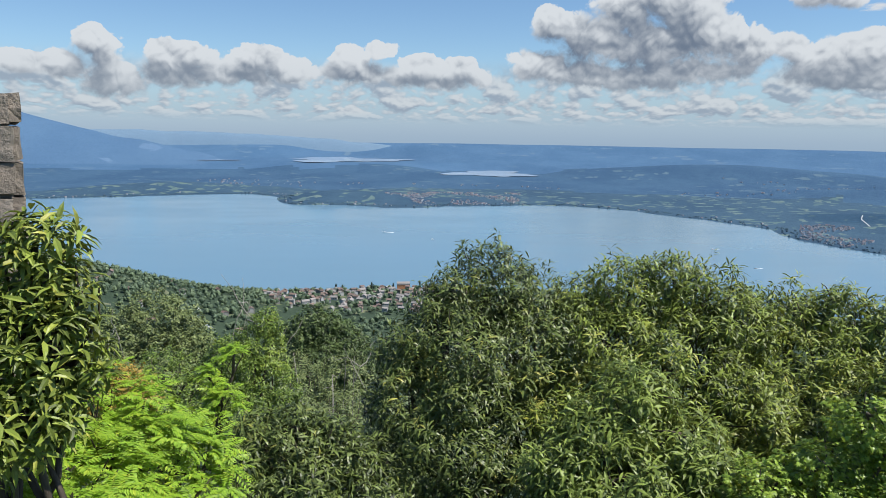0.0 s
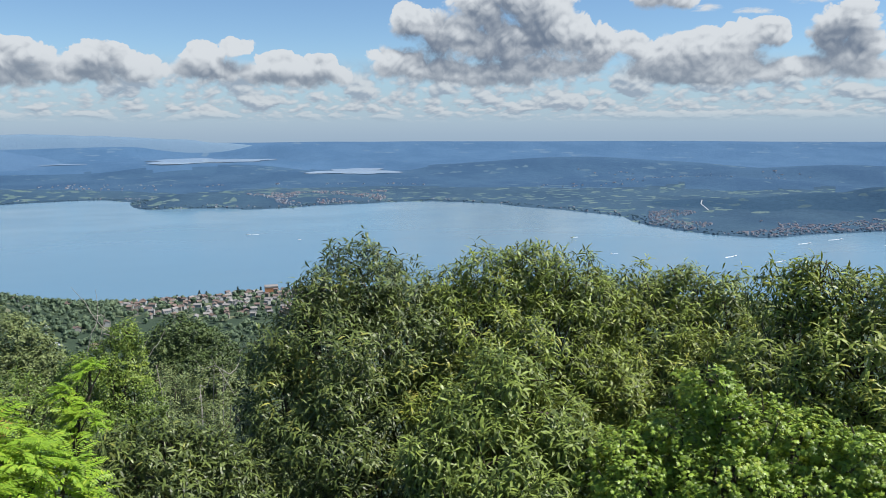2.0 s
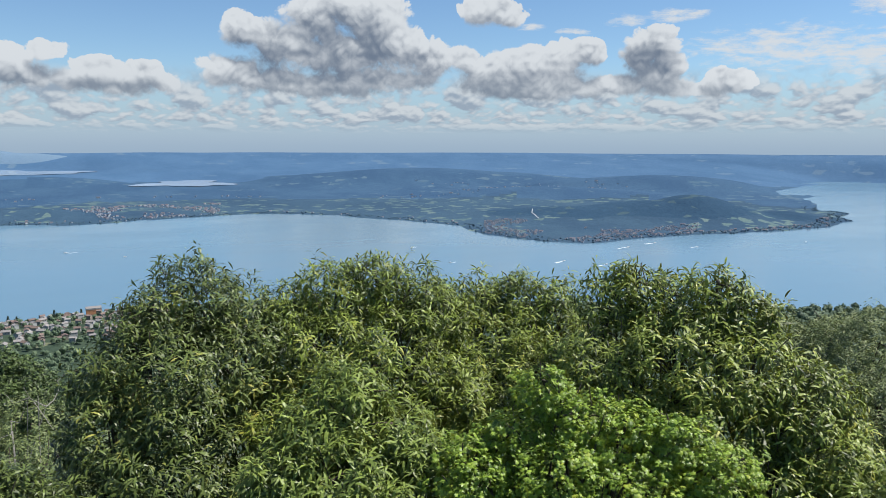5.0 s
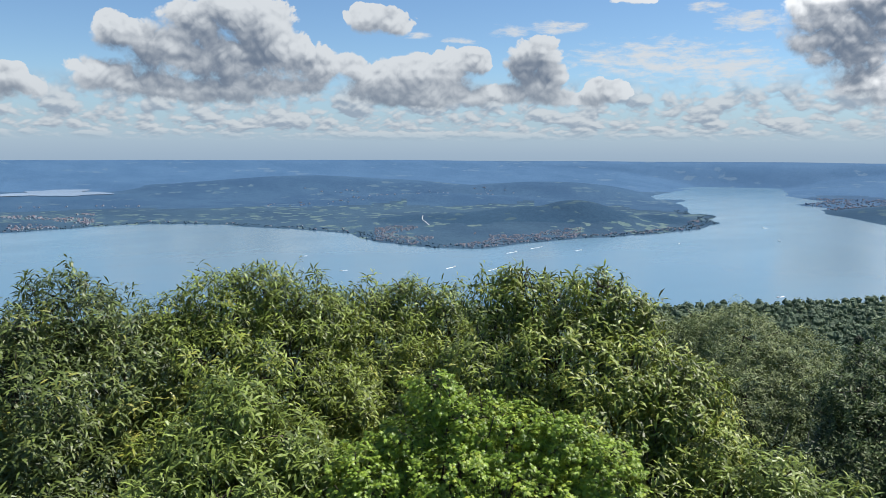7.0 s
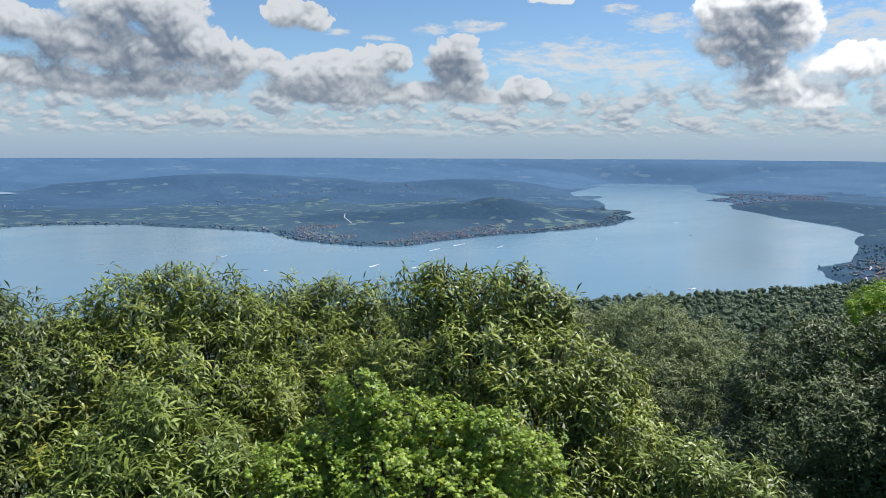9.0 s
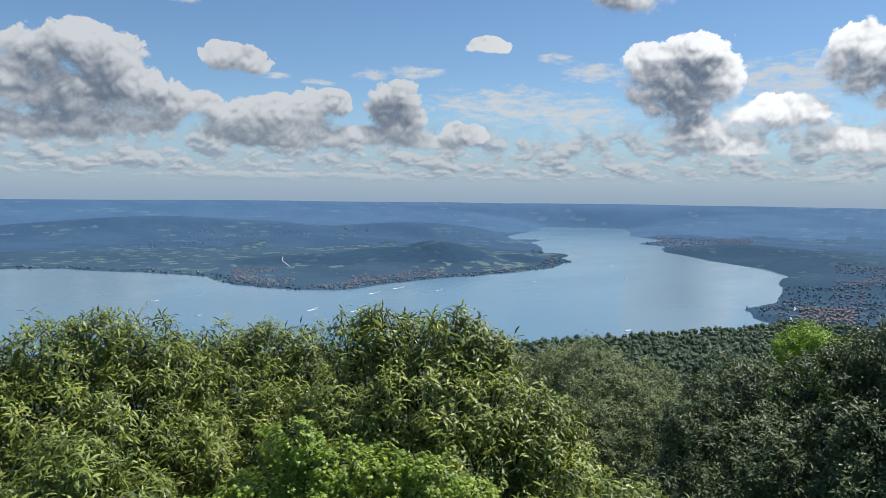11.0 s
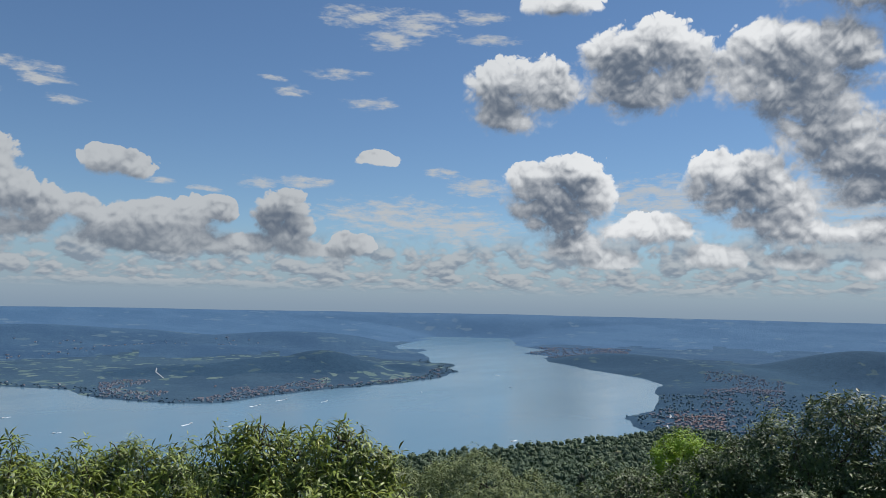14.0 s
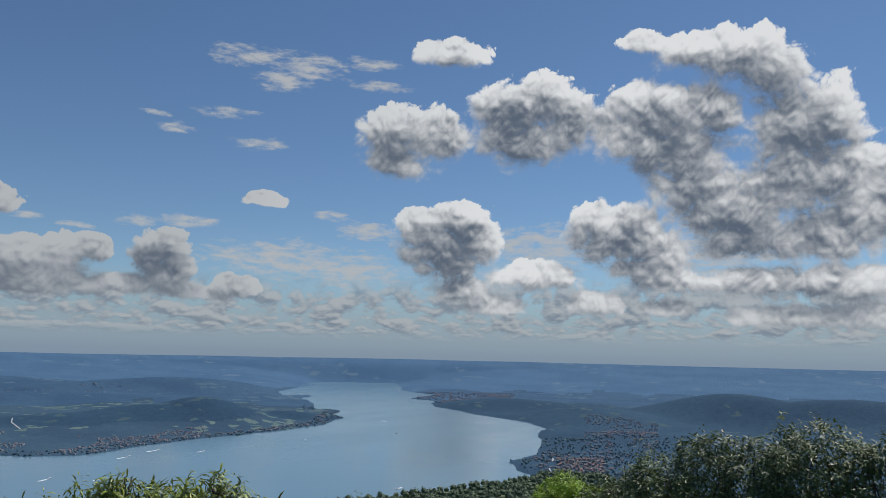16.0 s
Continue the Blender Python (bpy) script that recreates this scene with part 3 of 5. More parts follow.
def shoots_on(lobes, per_m2, g, fill=0.10, spread=0.30):
    """Shoot tips on boughs: each lobe of the crown carries domed boughs with dark gaps between them, and a thin inner fill. Place, outward way."""
    P, D = [], []
    C = np.array([l[:3] for l in lobes])
    Rd = np.array([l[3] for l in lobes])
    for i, (c, rad) in enumerate(zip(C, Rd)):
        rb = min(spread, rad * 0.55)
        area = 4 * math.pi * rad * rad * 0.8
        total = int(per_m2 * area)
        nb = max(5, int(area / (rb * rb * 2.1)))
        # boughs kept apart on the skin
        cand = unit(g.normal(size=(nb * 12, 3)) + np.array([0, 0, 0.3]))
        heads = []
        gap = 1.45 * rb / rad
        while len(cand) and len(heads) < nb:
            heads.append(cand[0])
            cand = cand[np.sum((cand - cand[0]) ** 2, axis=1) > gap * gap]
        heads = np.array(heads)
        reach = rad * g.uniform(0.72, 1.10, len(heads))
        size = rb * g.uniform(0.65, 1.2, len(heads))
        n = int(total * (1 - fill))
        k = g.choice(len(heads), n, p=size ** 2 / np.sum(size ** 2))
        h = heads[k]
        flat = g.normal(size=(n, 3))
        flat = unit(flat - h * np.sum(flat * h, axis=1, keepdims=True)) * np.sqrt(g.random((n, 1)))
        u2 = np.sum(flat ** 2, axis=1, keepdims=True)
        tall = np.where(g.random((n, 1)) < 0.05, g.uniform(0.3, 0.7, (n, 1)), g.uniform(-0.25, 0.12, (n, 1)))
        p = c + h * reach[k][:, None] * np.array([1, 1, 0.94]) + (flat + h * (0.75 * (1 - u2) - 0.55 + tall)) * size[k][:, None]
        d = unit(h * 0.7 + flat * 0.8)
        m = int(total * fill)
        di = unit(g.normal(size=(m, 3)))
        p = np.concatenate([p, c + di * (rad * g.uniform(0.35, 0.75, (m, 1)))])
        d = np.concatenate([d, di])
        inside = np.zeros(len(p), bool)
        for j, (c2, r2) in enumerate(zip(C, Rd)):
            if j != i:
                inside |= np.linalg.norm(p - c2, axis=1) < r2 * 0.66
        keep = ~inside | (g.random(len(p)) < 0.12)
        P.append(p[keep])
        D.append(d[keep])
    return np.concatenate(P), np.concatenate(D)


def rosettes(P, D, g, count, length, width, droop, template):
    """Leaves spread round each shoot tip."""
    n = len(P)
    axis = unit(D * 0.75 + np.array([0, 0, 0.55]) + g.normal(0, 0.28, (n, 3)))
    side = unit(np.cross(axis, g.normal(size=(n, 3))))
    other = np.cross(axis, side)
    k = np.arange(count)
    ang = k[None] * 2.39996 + g.uniform(0, 6.28, (n, 1)) + g.normal(0, 0.25, (n, count))
    out = np.cos(ang)[..., None] * side[:, None] + np.sin(ang)[..., None] * other[:, None]
    lift = g.uniform(-droop, 0.55, (n, count)) + np.linspace(-0.15, 0.5, count)[None]
    along = unit(out + axis[:, None] * lift[..., None] + np.array([0, 0, -0.18]))
    base = P[:, None] + axis[:, None] * (np.linspace(-0.9, 0.15, count)[None, :, None] * length * 0.8) + out * 0.01
    normal = unit(axis[:, None] * 0.8 + np.array([0, 0, 0.5]) - along * 0.1 + g.normal(0, 0.22, (n, count, 3)))
    ln = length * g.uniform(0.65, 1.2, (n, count))
    m = n * count
    return blades(base.reshape(m, 3), along.reshape(m, 3), normal.reshape(m, 3), ln.ravel(), (ln * width * g.uniform(0.8, 1.15, (n, count))).ravel(), template)


def fronds(P, D, g, count, length, pairs, leaflet):
    """Feathered leaves: a bent midrib with pairs of leaflets."""
    n = len(P)
    axis = unit(D * 0.6 + np.array([0, 0, 0.8]) + g.normal(0, 0.2, (n, 3)))
    side = unit(np.cross(axis, g.normal(size=(n, 3))))
    other = np.cross(axis, side)
    ang = np.arange(count)[None] * 2.4 + g.uniform(0, 6.28, (n, 1))
    out = (np.cos(ang)[..., None] * side[:, None] + np.sin(ang)[..., None] * other[:, None]).reshape(-1, 3)
    ax = np.repeat(axis, count, 0)
    way = unit(out + ax * g.uniform(0.1, 0.9, (n * count, 1)))
    L = length * g.uniform(0.6, 1.15, n * count)
    nrm = unit(ax + np.array([0, 0, 0.6]))
    lat = unit(np.cross(way, nrm))
    t = np.linspace(0.18, 1.0, pairs)
    mid = np.repeat(P, count, 0)[:, None] + way[:, None] * (t[None, :, None] * L[:, None, None]) - np.array([0, 0, 1.0]) * ((t ** 2)[None, :, None] * L[:, None, None] * 0.35)
    base, along, no, ln = [], [], [], []
    for s in (-1, 1):
        base.append(mid.reshape(-1, 3))
        along.append((lat[:, None] * s + way[:, None] * 0.45 - np.array([0, 0, 0.25]) + g.normal(0, 0.08, mid.shape)).reshape(-1, 3))
        no.append(np.repeat(nrm, pairs, 0))
        ln.append((leaflet * g.uniform(0.75, 1.15, (len(L), pairs)) * np.sin(0.5 + 2.2 * t)[None]).ravel())
    ln = np.concatenate(ln)
    return blades(np.concatenate(base), np.concatenate(along), np.concatenate(no), ln, ln * 0.36, FLAKE)


def tubes(paths, sides=6):
    """Tapered round branches: each a list of (point, radius)."""
    V, F, off = [], [], 0
    a = np.linspace(0, 2 * math.pi, sides, endpoint=False)
    for path in paths:
        P = np.array([p for p, _ in path], float)
        rad = np.array([q for _, q in path], float)
        T = unit(np.gradient(P, axis=0))
        X = unit(np.cross(T, np.array([0.31, 0.87, 0.38])))
        Y = np.cross(T, X)
        ring = P[:, None] + (np.cos(a)[None, :, None] * X[:, None] + np.sin(a)[None, :, None] * Y[:, None]) * rad[:, None, None]
        V.append(ring.reshape(-1, 3))
        k = len(P)
        i = (np.arange(k - 1)[:, None] * sides + np.arange(sides)[None]).ravel()
        j = (np.arange(k - 1)[:, None] * sides + (np.arange(sides)[None] + 1) % sides).ravel()
        F.append(np.stack([i, j, j + sides, i + sides], 1) + off)
        off += k * sides
    return np.concatenate(V), [np.concatenate(F)]


def branch(a, b, r0, r1, g, bend=0.12, n=6):
    a, b = np.array(a, float), np.array(b, float)
    ln = np.linalg.norm(b - a)
    t = np.linspace(0, 1, n)
    p = a + (b - a) * t[:, None]
    p += np.array([0, 0, 1.0]) * (np.sin(t * math.pi) * ln * -0.08)[:, None]
    p[1:-1] += g.normal(0, bend * ln / n, (n - 2, 3))
    return [(q, r) for q, r in zip(p, r0 + (r1 - r0) * t ** 0.8)]


def lobe_points(lobes):
    """Lobes given as azimuth, elevation of their top, distance and radius, as places."""
    out = []
    for az, el, r, rad in lobes:
        x, y = at(az, r)
        out.append((x, y, EYE + r * math.tan(radians(el)) - rad * 0.95, rad))
    return out


def tree(name, label, lobes, mat, leaf="chestnut", density=76, size=0.152, seed=1, trunk=0.14, lean=0.0, bark=None, group="", near=False):
    g = np.random.default_rng(seed)
    L = lobe_points(lobes)
    cx, cy = float(np.mean([l[0] for l in L])), float(np.mean([l[1] for l in L]))
    gz = float(height([cx], [cy])[0])
    root = new(name)
    root.location = (cx, cy, gz)
    root.empty_display_size = 0.3
    o = np.array([cx, cy, gz])
    lowest = min(l[2] for l in L)
    fork = np.array([cx + lean, cy, gz + max(0.6, (lowest - gz) * 0.75)])
    paths = [branch(o - o + (0, 0, -0.15), fork - o, trunk, trunk * 0.72, g, 0.1, 7)]
    for x, y, z, rad in L:
        tip = np.array([x, y, z + rad * 0.35])
        start = fork + (o + (0, 0, fork[2] - gz) - fork) * g.uniform(0, 0.25)
        limb = branch(start - o, tip - o, trunk * g.uniform(0.35, 0.55), 0.018, g, 0.3, 8)
        paths.append(limb)
        for k in range(7 if rad > 0.4 else 4):
            s = limb[int(g.integers(4, 8))][0]
            d = unit(g.normal(size=3) + np.array([0, 0, 0.4]))
            paths.append(branch(s, np.array([x, y, z]) - o + d * rad * 0.92, 0.02, 0.005, g, 0.3, 5))
    v, f = tubes(paths, 6)
    mesh_object("trunk", v, f, bark or M_BARK, root, smooth=True)
    P, D = shoots_on(L, density, g, spread=0.17 if leaf == "maple" else 0.30)
    P = P - o
    if leaf == "chestnut":
        v, f = rosettes(P, D, g, 8, size, 0.24 if near else 0.175, 0.5, BLADE if near else LONG)
    elif leaf == "maple":
        v, f = rosettes(P, D, g, 6, size, 0.95, 0.4, STAR)
    elif leaf == "glossy":
        v, f = rosettes(P, D, g, 7, size, 0.36, 0.5, FLAKE)
    elif leaf == "frond":
        v, f = fronds(P, D, g, 4, size, 11, 0.062)
    elif leaf == "small":
        v, f = rosettes(P, D, g, 6, size, 0.5, 0.6, FLAKE)
    else:
        v, f = rosettes(P, D, g, 5, size, 0.55, 0.7, FLAKE)
    mesh_object("crown", v, f, mat, root)
    return tagged(root, label, "tree", group)


NEAR = "chestnut trees below the overlook"
CH = "leafy green sweet chestnut with long pointed leaves"
tree("chestnut_tree", "green chestnut with yellowing top leaves, open crown", [(3.8, -8.2, 11, 0.75), (1.0, -9.9, 10.7, 0.5), (6.6, -9.7, 11.2, 0.7), (-0.6, -12.6, 10.5, 0.55), (-3.2, -14.7, 10.4, 0.5), (2.6, -12.5, 10.2, 1.0), (7.5, -12.6, 10.6, 1.0), (-2.4, -17, 10, 0.8), (3.5, -18, 9.6, 1.2), (9.5, -17, 10, 1.0), (-1, -22, 9.4, 1.1), (6, -23, 9.2, 1.1)], M_SHADED, seed=1, group=NEAR)
tree("chestnut_tree", CH, [(17.6, -8.2, 11.4, 0.55), (14.6, -9.0, 11.2, 0.65), (20.5, -9.2, 11.2, 0.65), (11.2, -10.2, 11.3, 0.6), (22.3, -10.6, 11.2, 0.6), (13, -12.2, 10.6, 1.1), (19, -12, 10.6, 1.2), (16, -16.5, 10, 1.2), (22, -16.5, 10.2, 1.0), (12, -19, 9.6, 1.0)], M_CHESTNUT, seed=2, group=NEAR)
tree("chestnut_tree", CH, [(25.2, -9.9, 12, 0.6), (28.6, -9.6, 12.2, 0.6), (31.7, -10.3, 12, 0.65), (27, -12.3, 11.4, 1.2), (31.8, -13, 11, 1.1), (25, -16, 10.8, 1.1), (29.5, -17, 10.4, 1.1)], M_CHESTNUT, seed=3, group=NEAR)
tree("chestnut_tree", CH, [(36.4, -9.6, 10.2, 0.5), (38.2, -8.8, 10.2, 0.45), (40.7, -9.5, 10.2, 0.55), (44.0, -8.4, 9.8, 0.45), (46.0, -9.9, 9.8, 0.5), (42, -11.5, 9.6, 1.0), (47.0, -12.3, 9.5, 0.8), (37.5, -12.6, 9.8, 1.0), (50, -15, 9.4, 0.75), (44, -16.5, 9.2, 1.2), (36, -18, 9.3, 1.1), (52, -18, 9.4, 0.75), (49, -20, 9.1, 1.0)], M_CHESTNUT, seed=4, group=NEAR)
tree("chestnut_tree", "pale young chestnut with narrow arching leaves", [(16, -17, 8.2, 0.45), (13, -19.3, 8, 0.55), (19, -19.6, 8, 0.55), (9.8, -22.3, 7.8, 0.5), (22, -22, 7.8, 0.5), (15, -22.5, 7.6, 0.7), (18.5, -25, 7.4, 0.7), (11, -26, 7.4, 0.6)], M_PALE, density=100, size=0.15, seed=5, trunk=0.08, group=NEAR)
tree("maple_tree", "bright green young maple with broad leaves", [(31.3, -16.8, 7.6, 0.35), (34.3, -18.3, 7.6, 0.45), (38, -18.8, 7.5, 0.45), (29, -20.3, 7.5, 0.42), (42, -19.6, 7.5, 0.45), (45, -21.5, 7.4, 0.45), (33, -22, 7.2, 0.65), (38, -22.5, 7.2, 0.7), (25.5, -22.5, 7.3, 0.5), (43, -25, 7.1, 0.6), (29, -26, 7, 0.6)], M_MAPLE, "maple", density=145, size=0.056, seed=6, trunk=0.07)
tree("chestnut_tree", "low pale chestnut shoots in full sun", [(58, -20.8, 8.8, 0.45), (54, -22.3, 8.7, 0.45), (62, -22.3, 8.7, 0.45), (58, -23.5, 8.5, 0.7), (52, -25, 8.4, 0.5)], M_PALE, density=95, size=0.145, seed=7, trunk=0.06, group=NEAR)
GREY = "dull grey-green broadleaf tree with small leaves"
tree("hornbeam_tree", GREY, [(54.5, -10.9, 17, 1.2), (51.5, -11.2, 18, 1.1), (57.5, -12.2, 17, 1.1), (49, -12, 18, 1.2), (55, -13.6, 16, 1.7), (59.5, -14.3, 16, 1.2), (52, -16, 16, 1.8), (58, -18, 15.5, 1.6), (61.5, -17.5, 15.5, 1.1)], M_GREY, "small", density=165, size=0.066, seed=8, trunk=0.16)
# their against-the-light darkness is painted in the leaf colour
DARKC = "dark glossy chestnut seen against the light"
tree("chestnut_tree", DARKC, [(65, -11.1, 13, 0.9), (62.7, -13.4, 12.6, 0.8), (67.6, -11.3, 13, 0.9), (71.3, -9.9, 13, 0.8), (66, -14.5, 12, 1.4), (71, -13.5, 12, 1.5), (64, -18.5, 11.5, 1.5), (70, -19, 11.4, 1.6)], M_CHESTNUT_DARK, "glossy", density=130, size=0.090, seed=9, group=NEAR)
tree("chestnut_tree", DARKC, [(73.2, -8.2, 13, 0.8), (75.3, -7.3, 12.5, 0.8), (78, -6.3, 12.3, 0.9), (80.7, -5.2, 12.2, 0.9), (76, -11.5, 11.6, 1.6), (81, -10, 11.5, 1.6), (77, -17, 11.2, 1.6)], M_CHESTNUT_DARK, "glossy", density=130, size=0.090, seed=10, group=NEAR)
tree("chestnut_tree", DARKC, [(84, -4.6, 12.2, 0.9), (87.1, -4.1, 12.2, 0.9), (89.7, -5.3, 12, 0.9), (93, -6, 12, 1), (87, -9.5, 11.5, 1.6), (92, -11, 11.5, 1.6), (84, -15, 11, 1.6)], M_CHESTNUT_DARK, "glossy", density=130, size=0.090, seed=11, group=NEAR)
tree("locust_tree", "small bright yellow-green round-crowned tree", [(69.4, -8.7, 26, 0.9), (68.3, -9.3, 26, 0.8), (70.9, -9.4, 26, 0.8), (69.6, -10.3, 25.5, 1.4)], M_BRIGHT, "small", density=120, size=0.10, seed=12, trunk=0.12)
tree("chestnut_tree", "near chestnut with large glossy hanging leaves", [(-29.2, -5.6, 4.6, 0.25), (-28.0, -9, 4.5, 0.22), (-30.2, -10, 4.5, 0.35), (-32.5, -7, 4.7, 0.4), (-28.6, -12.0, 4.4, 0.28), (-31.5, -15.5, 4.4, 0.35), (-34, -12, 4.6, 0.5)], M_CHESTNUT, density=100, size=0.118, seed=13, trunk=0.05, group=NEAR, near=True)
tree("locust_tree", "bright yellow-green feathery locust sapling in sun", [(-22.6, -18.2, 6.2, 0.35), (-26.5, -17, 6.3, 0.4), (-30, -16.6, 6.2, 0.4), (-20, -21.5, 6, 0.3), (-24.5, -20.5, 5.8, 0.45), (-28.5, -21, 5.2, 0.5), (-21, -24.5, 5.6, 0.4), (-32, -21, 5.2, 0.6), (-18.5, -23, 6, 0.15), (-24.5, -25.5, 5.0, 0.45), (-29, -25, 4.6, 0.45)], M_AILANTHUS, "frond", density=40, size=0.26, seed=14, trunk=0.05)
tree("locust_tree", "slender bright green feathery sapling", [(-16.3, -16.0, 11, 0.15), (-18.2, -17.6, 10.8, 0.2), (-17.2, -19, 10.6, 0.25)], M_AILANTHUS, "frond", density=60, size=0.22, seed=15, trunk=0.05)
tree("ivy_tree", "dead trunk overgrown with green climbing ivy", [(-13.8, -13.4, 18, 0.4), (-14.5, -14.3, 18, 0.7), (-16.5, -15.4, 18, 0.8), (-14, -16.6, 17.5, 0.8), (-15.5, -18.0, 17.3, 1.1), (-13.6, -19.5, 17.2, 0.8)], M_IVY, "small", density=160, size=0.08, seed=16, trunk=0.2)
tree("willow_tree", "feathery grey-green tree on the slope below", [(-21.9, -11.7, 42, 2.1), (-24, -12.5, 42, 1.8), (-20, -12.8, 42, 1.6), (-22, -14.3, 41, 3), (-25.3, -14.8, 41, 2.2), (-19, -15, 40, 1.8)], M_GREY, "flake", density=34, size=0.19, seed=17, trunk=0.22)
tree("oak_tree", "dark green rounded tree on the slope below", [(-9.7, -13.2, 48, 1.6), (-11, -14, 48, 1.5), (-8, -14.3, 48, 1.8), (-9.5, -15.3, 47, 2.4), (-6.6, -16, 46, 1.8)], M_CHESTNUT_DARK, "flake", density=34, size=0.22, seed=18, trunk=0.25)
tree("turning_shrub", "shrub with orange and brown turning leaves", [(-24.5, -16.3, 16, 0.55), (-23.6, -17.4, 15.5, 0.55), (-25.4, -17.6, 15.5, 0.5)], M_ORANGE, "small", density=80, size=0.08, seed=19, trunk=0.06)
tree("hazel_shrub", "dense dark green shrub on the slope", [(-26.5, -15.6, 17, 0.8), (-21.6, -15.8, 18, 0.9), (-28, -16.5, 16, 0.9), (-20, -17, 17, 0.9), (-23, -19, 15, 1.0)], M_IVY, "small", density=60, size=0.085, seed=20, trunk=0.08)
tree("hazel_shrub", GREY, [(-10.5, -17.4, 21, 0.9), (-7.5, -16.8, 20, 1.1), (-12.2, -16.6, 23, 1.0), (-9, -19.2, 19, 1.1), (-6, -19.2, 17, 1.2), (-11.5, -20, 17, 1.0)], M_GREY, "small", density=42, size=0.09, seed=21, trunk=0.08)
tree("chestnut_tree", "low chestnut shrub with narrow drooping leaves", [(-11.8, -20.6, 9, 0.5), (-15, -20.9, 9, 0.45), (-8.5, -21.3, 9, 0.55), (-12, -23, 8.8, 0.75), (-7, -24, 8.8, 0.7), (-16.4, -24, 8.6, 0.5), (-10, -27, 8.4, 0.8)], M_SHADED, density=95, size=0.145, seed=22, trunk=0.06, group=NEAR)


def dead_branches(az, el, r, spread, rise, n, seed, label):
    """A bare dead bush: forked grey sticks."""
    g = np.random.default_rng(seed)
    x, y = at(az, r)
    gz = float(height([x], [y])[0])
    top = EYE + r * math.tan(radians(el)) - gz
    paths = []
    for k in range(n):
        b = np.array([g.normal(0, spread * 0.2), g.normal(0, spread * 0.2), -0.1])
        tip = np.array([g.normal(0, spread), g.normal(0, spread * 0.5), top - abs(g.normal(0, rise))])
        main = branch(b, tip, 0.05, 0.008, g, 0.35, 9)
        paths.append(main)
        for q in range(4):
            s = main[int(g.integers(5, 9))][0]
            paths.append(branch(s, s + g.normal(0, 0.5, 3) + np.array([0, 0, 0.35]), 0.014, 0.004, g, 0.3, 5))
    v, f = tubes(paths, 5)
    ob = mesh_object("dead_bush", v, f, M_DEAD, smooth=True)
    ob.location = (x, y, gz)
    return tagged(ob, label, "bush")


dead_branches(-9.6, -17.3, 18, 0.8, 0.6, 12, 40, "bare grey dead branches among shrubs")
dead_branches(-14.8, -13.0, 18.2, 0.3, 0.3, 5, 41, "bare dead twigs rising above the ivy")
dead_branches(-25.0, -14.2, 30, 0.7, 0.7, 6, 42, "bare grey dead branches among shrubs")
dead_branches(60.5, -18.5, 14, 0.7, 0.5, 7, 43, "bare grey dead branches among shrubs")


# ---- woods on the slope and along the shores (nobody could count them) ----
def crumpled(sub):
    bm = bmesh.new()
    bmesh.ops.create_icosphere(bm, subdivisions=sub, radius=1.0)
    v = np.array([q.co[:] for q in bm.verts])
    f = np.array([[q.index for q in fc.verts] for fc in bm.faces])
    bm.free()
    return v, f


def woods_material(name, a, b, c):
    mat, N = material(name)
    rnd = N.add("ShaderNodeNewGeometry").outputs["Random Per Island"]
    pos = N.add("ShaderNodeNewGeometry").outputs["Position"]
    n = N.noise(pos, 1.3, 5, 0.7)
    col = N.mix(N.step(n, 0.3, 0.7), N.mix(rnd, a, b), c)
    finish(N, col, 0.85, N.noise(pos, 2.2, 4, 0.7), 0.8, 0.15)
    return mat


# far shore trees: blue haze is part of the crown colour
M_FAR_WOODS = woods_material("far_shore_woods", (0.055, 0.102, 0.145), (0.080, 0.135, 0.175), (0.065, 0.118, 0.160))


def woods(name, label, pts, radius, mat, sub, seed, tall=1.15, lumps=0.3, sink=0.75):
    g = np.random.default_rng(seed)
    tv, tf = crumpled(sub)
    n = len(pts)
    x, y = pts[:, 0], pts[:, 1]
    z = height(x, y)
    s = radius * g.uniform(0.65, 1.3, n)
    turn = g.uniform(0, 6.28, n)
    ph = g.uniform(0, 50, n)
    k = 1 + lumps * np.sin(tv[None, :, 0] * 4.1 + ph[:, None]) * np.cos(tv[None, :, 1] * 3.7 + ph[:, None] * 1.7) + lumps * 0.7 * np.sin(tv[None, :, 2] * 6 + tv[None, :, 0] * 5 + ph[:, None] * 2.3)
    v = tv[None] * k[..., None] * s[:, None, None] * np.array([1, 1, tall])
    c, sn = np.cos(turn)[:, None], np.sin(turn)[:, None]
    v = np.stack([v[..., 0] * c - v[..., 1] * sn, v[..., 0] * sn + v[..., 1] * c, v[..., 2]], -1)
    v += np.stack([x, y, z + s * tall * sink], 1)[:, None]
    f = (tf[None] + (np.arange(n) * len(tv))[:, None, None]).reshape(-1, 3)
    ob = mesh_object(name, v.reshape(-1, 3), [f], mat, smooth=True)
    return tagged(ob, label, "woods", kind="stuff")


def scatter(az0, az1, r0, r1, n, seed, keep=None, shore=6.0):
    """Places by even area in a sector, on land."""
    g = np.random.default_rng(seed)
    az = np.radians(g.uniform(az0, az1, n))
    r = np.sqrt(g.uniform(r0 ** 2, r1 ** 2, n))
    x, y = r * np.sin(az), r * np.cos(az)
    ok = lake_distance(x, y) > shore
    if keep is not None:
        ok &= keep(x, y)
    return np.stack([x[ok], y[ok]], 1)


def clearing(scale, seed, limit):
    return lambda x, y: wave_noise(x, y, scale, seed) < limit


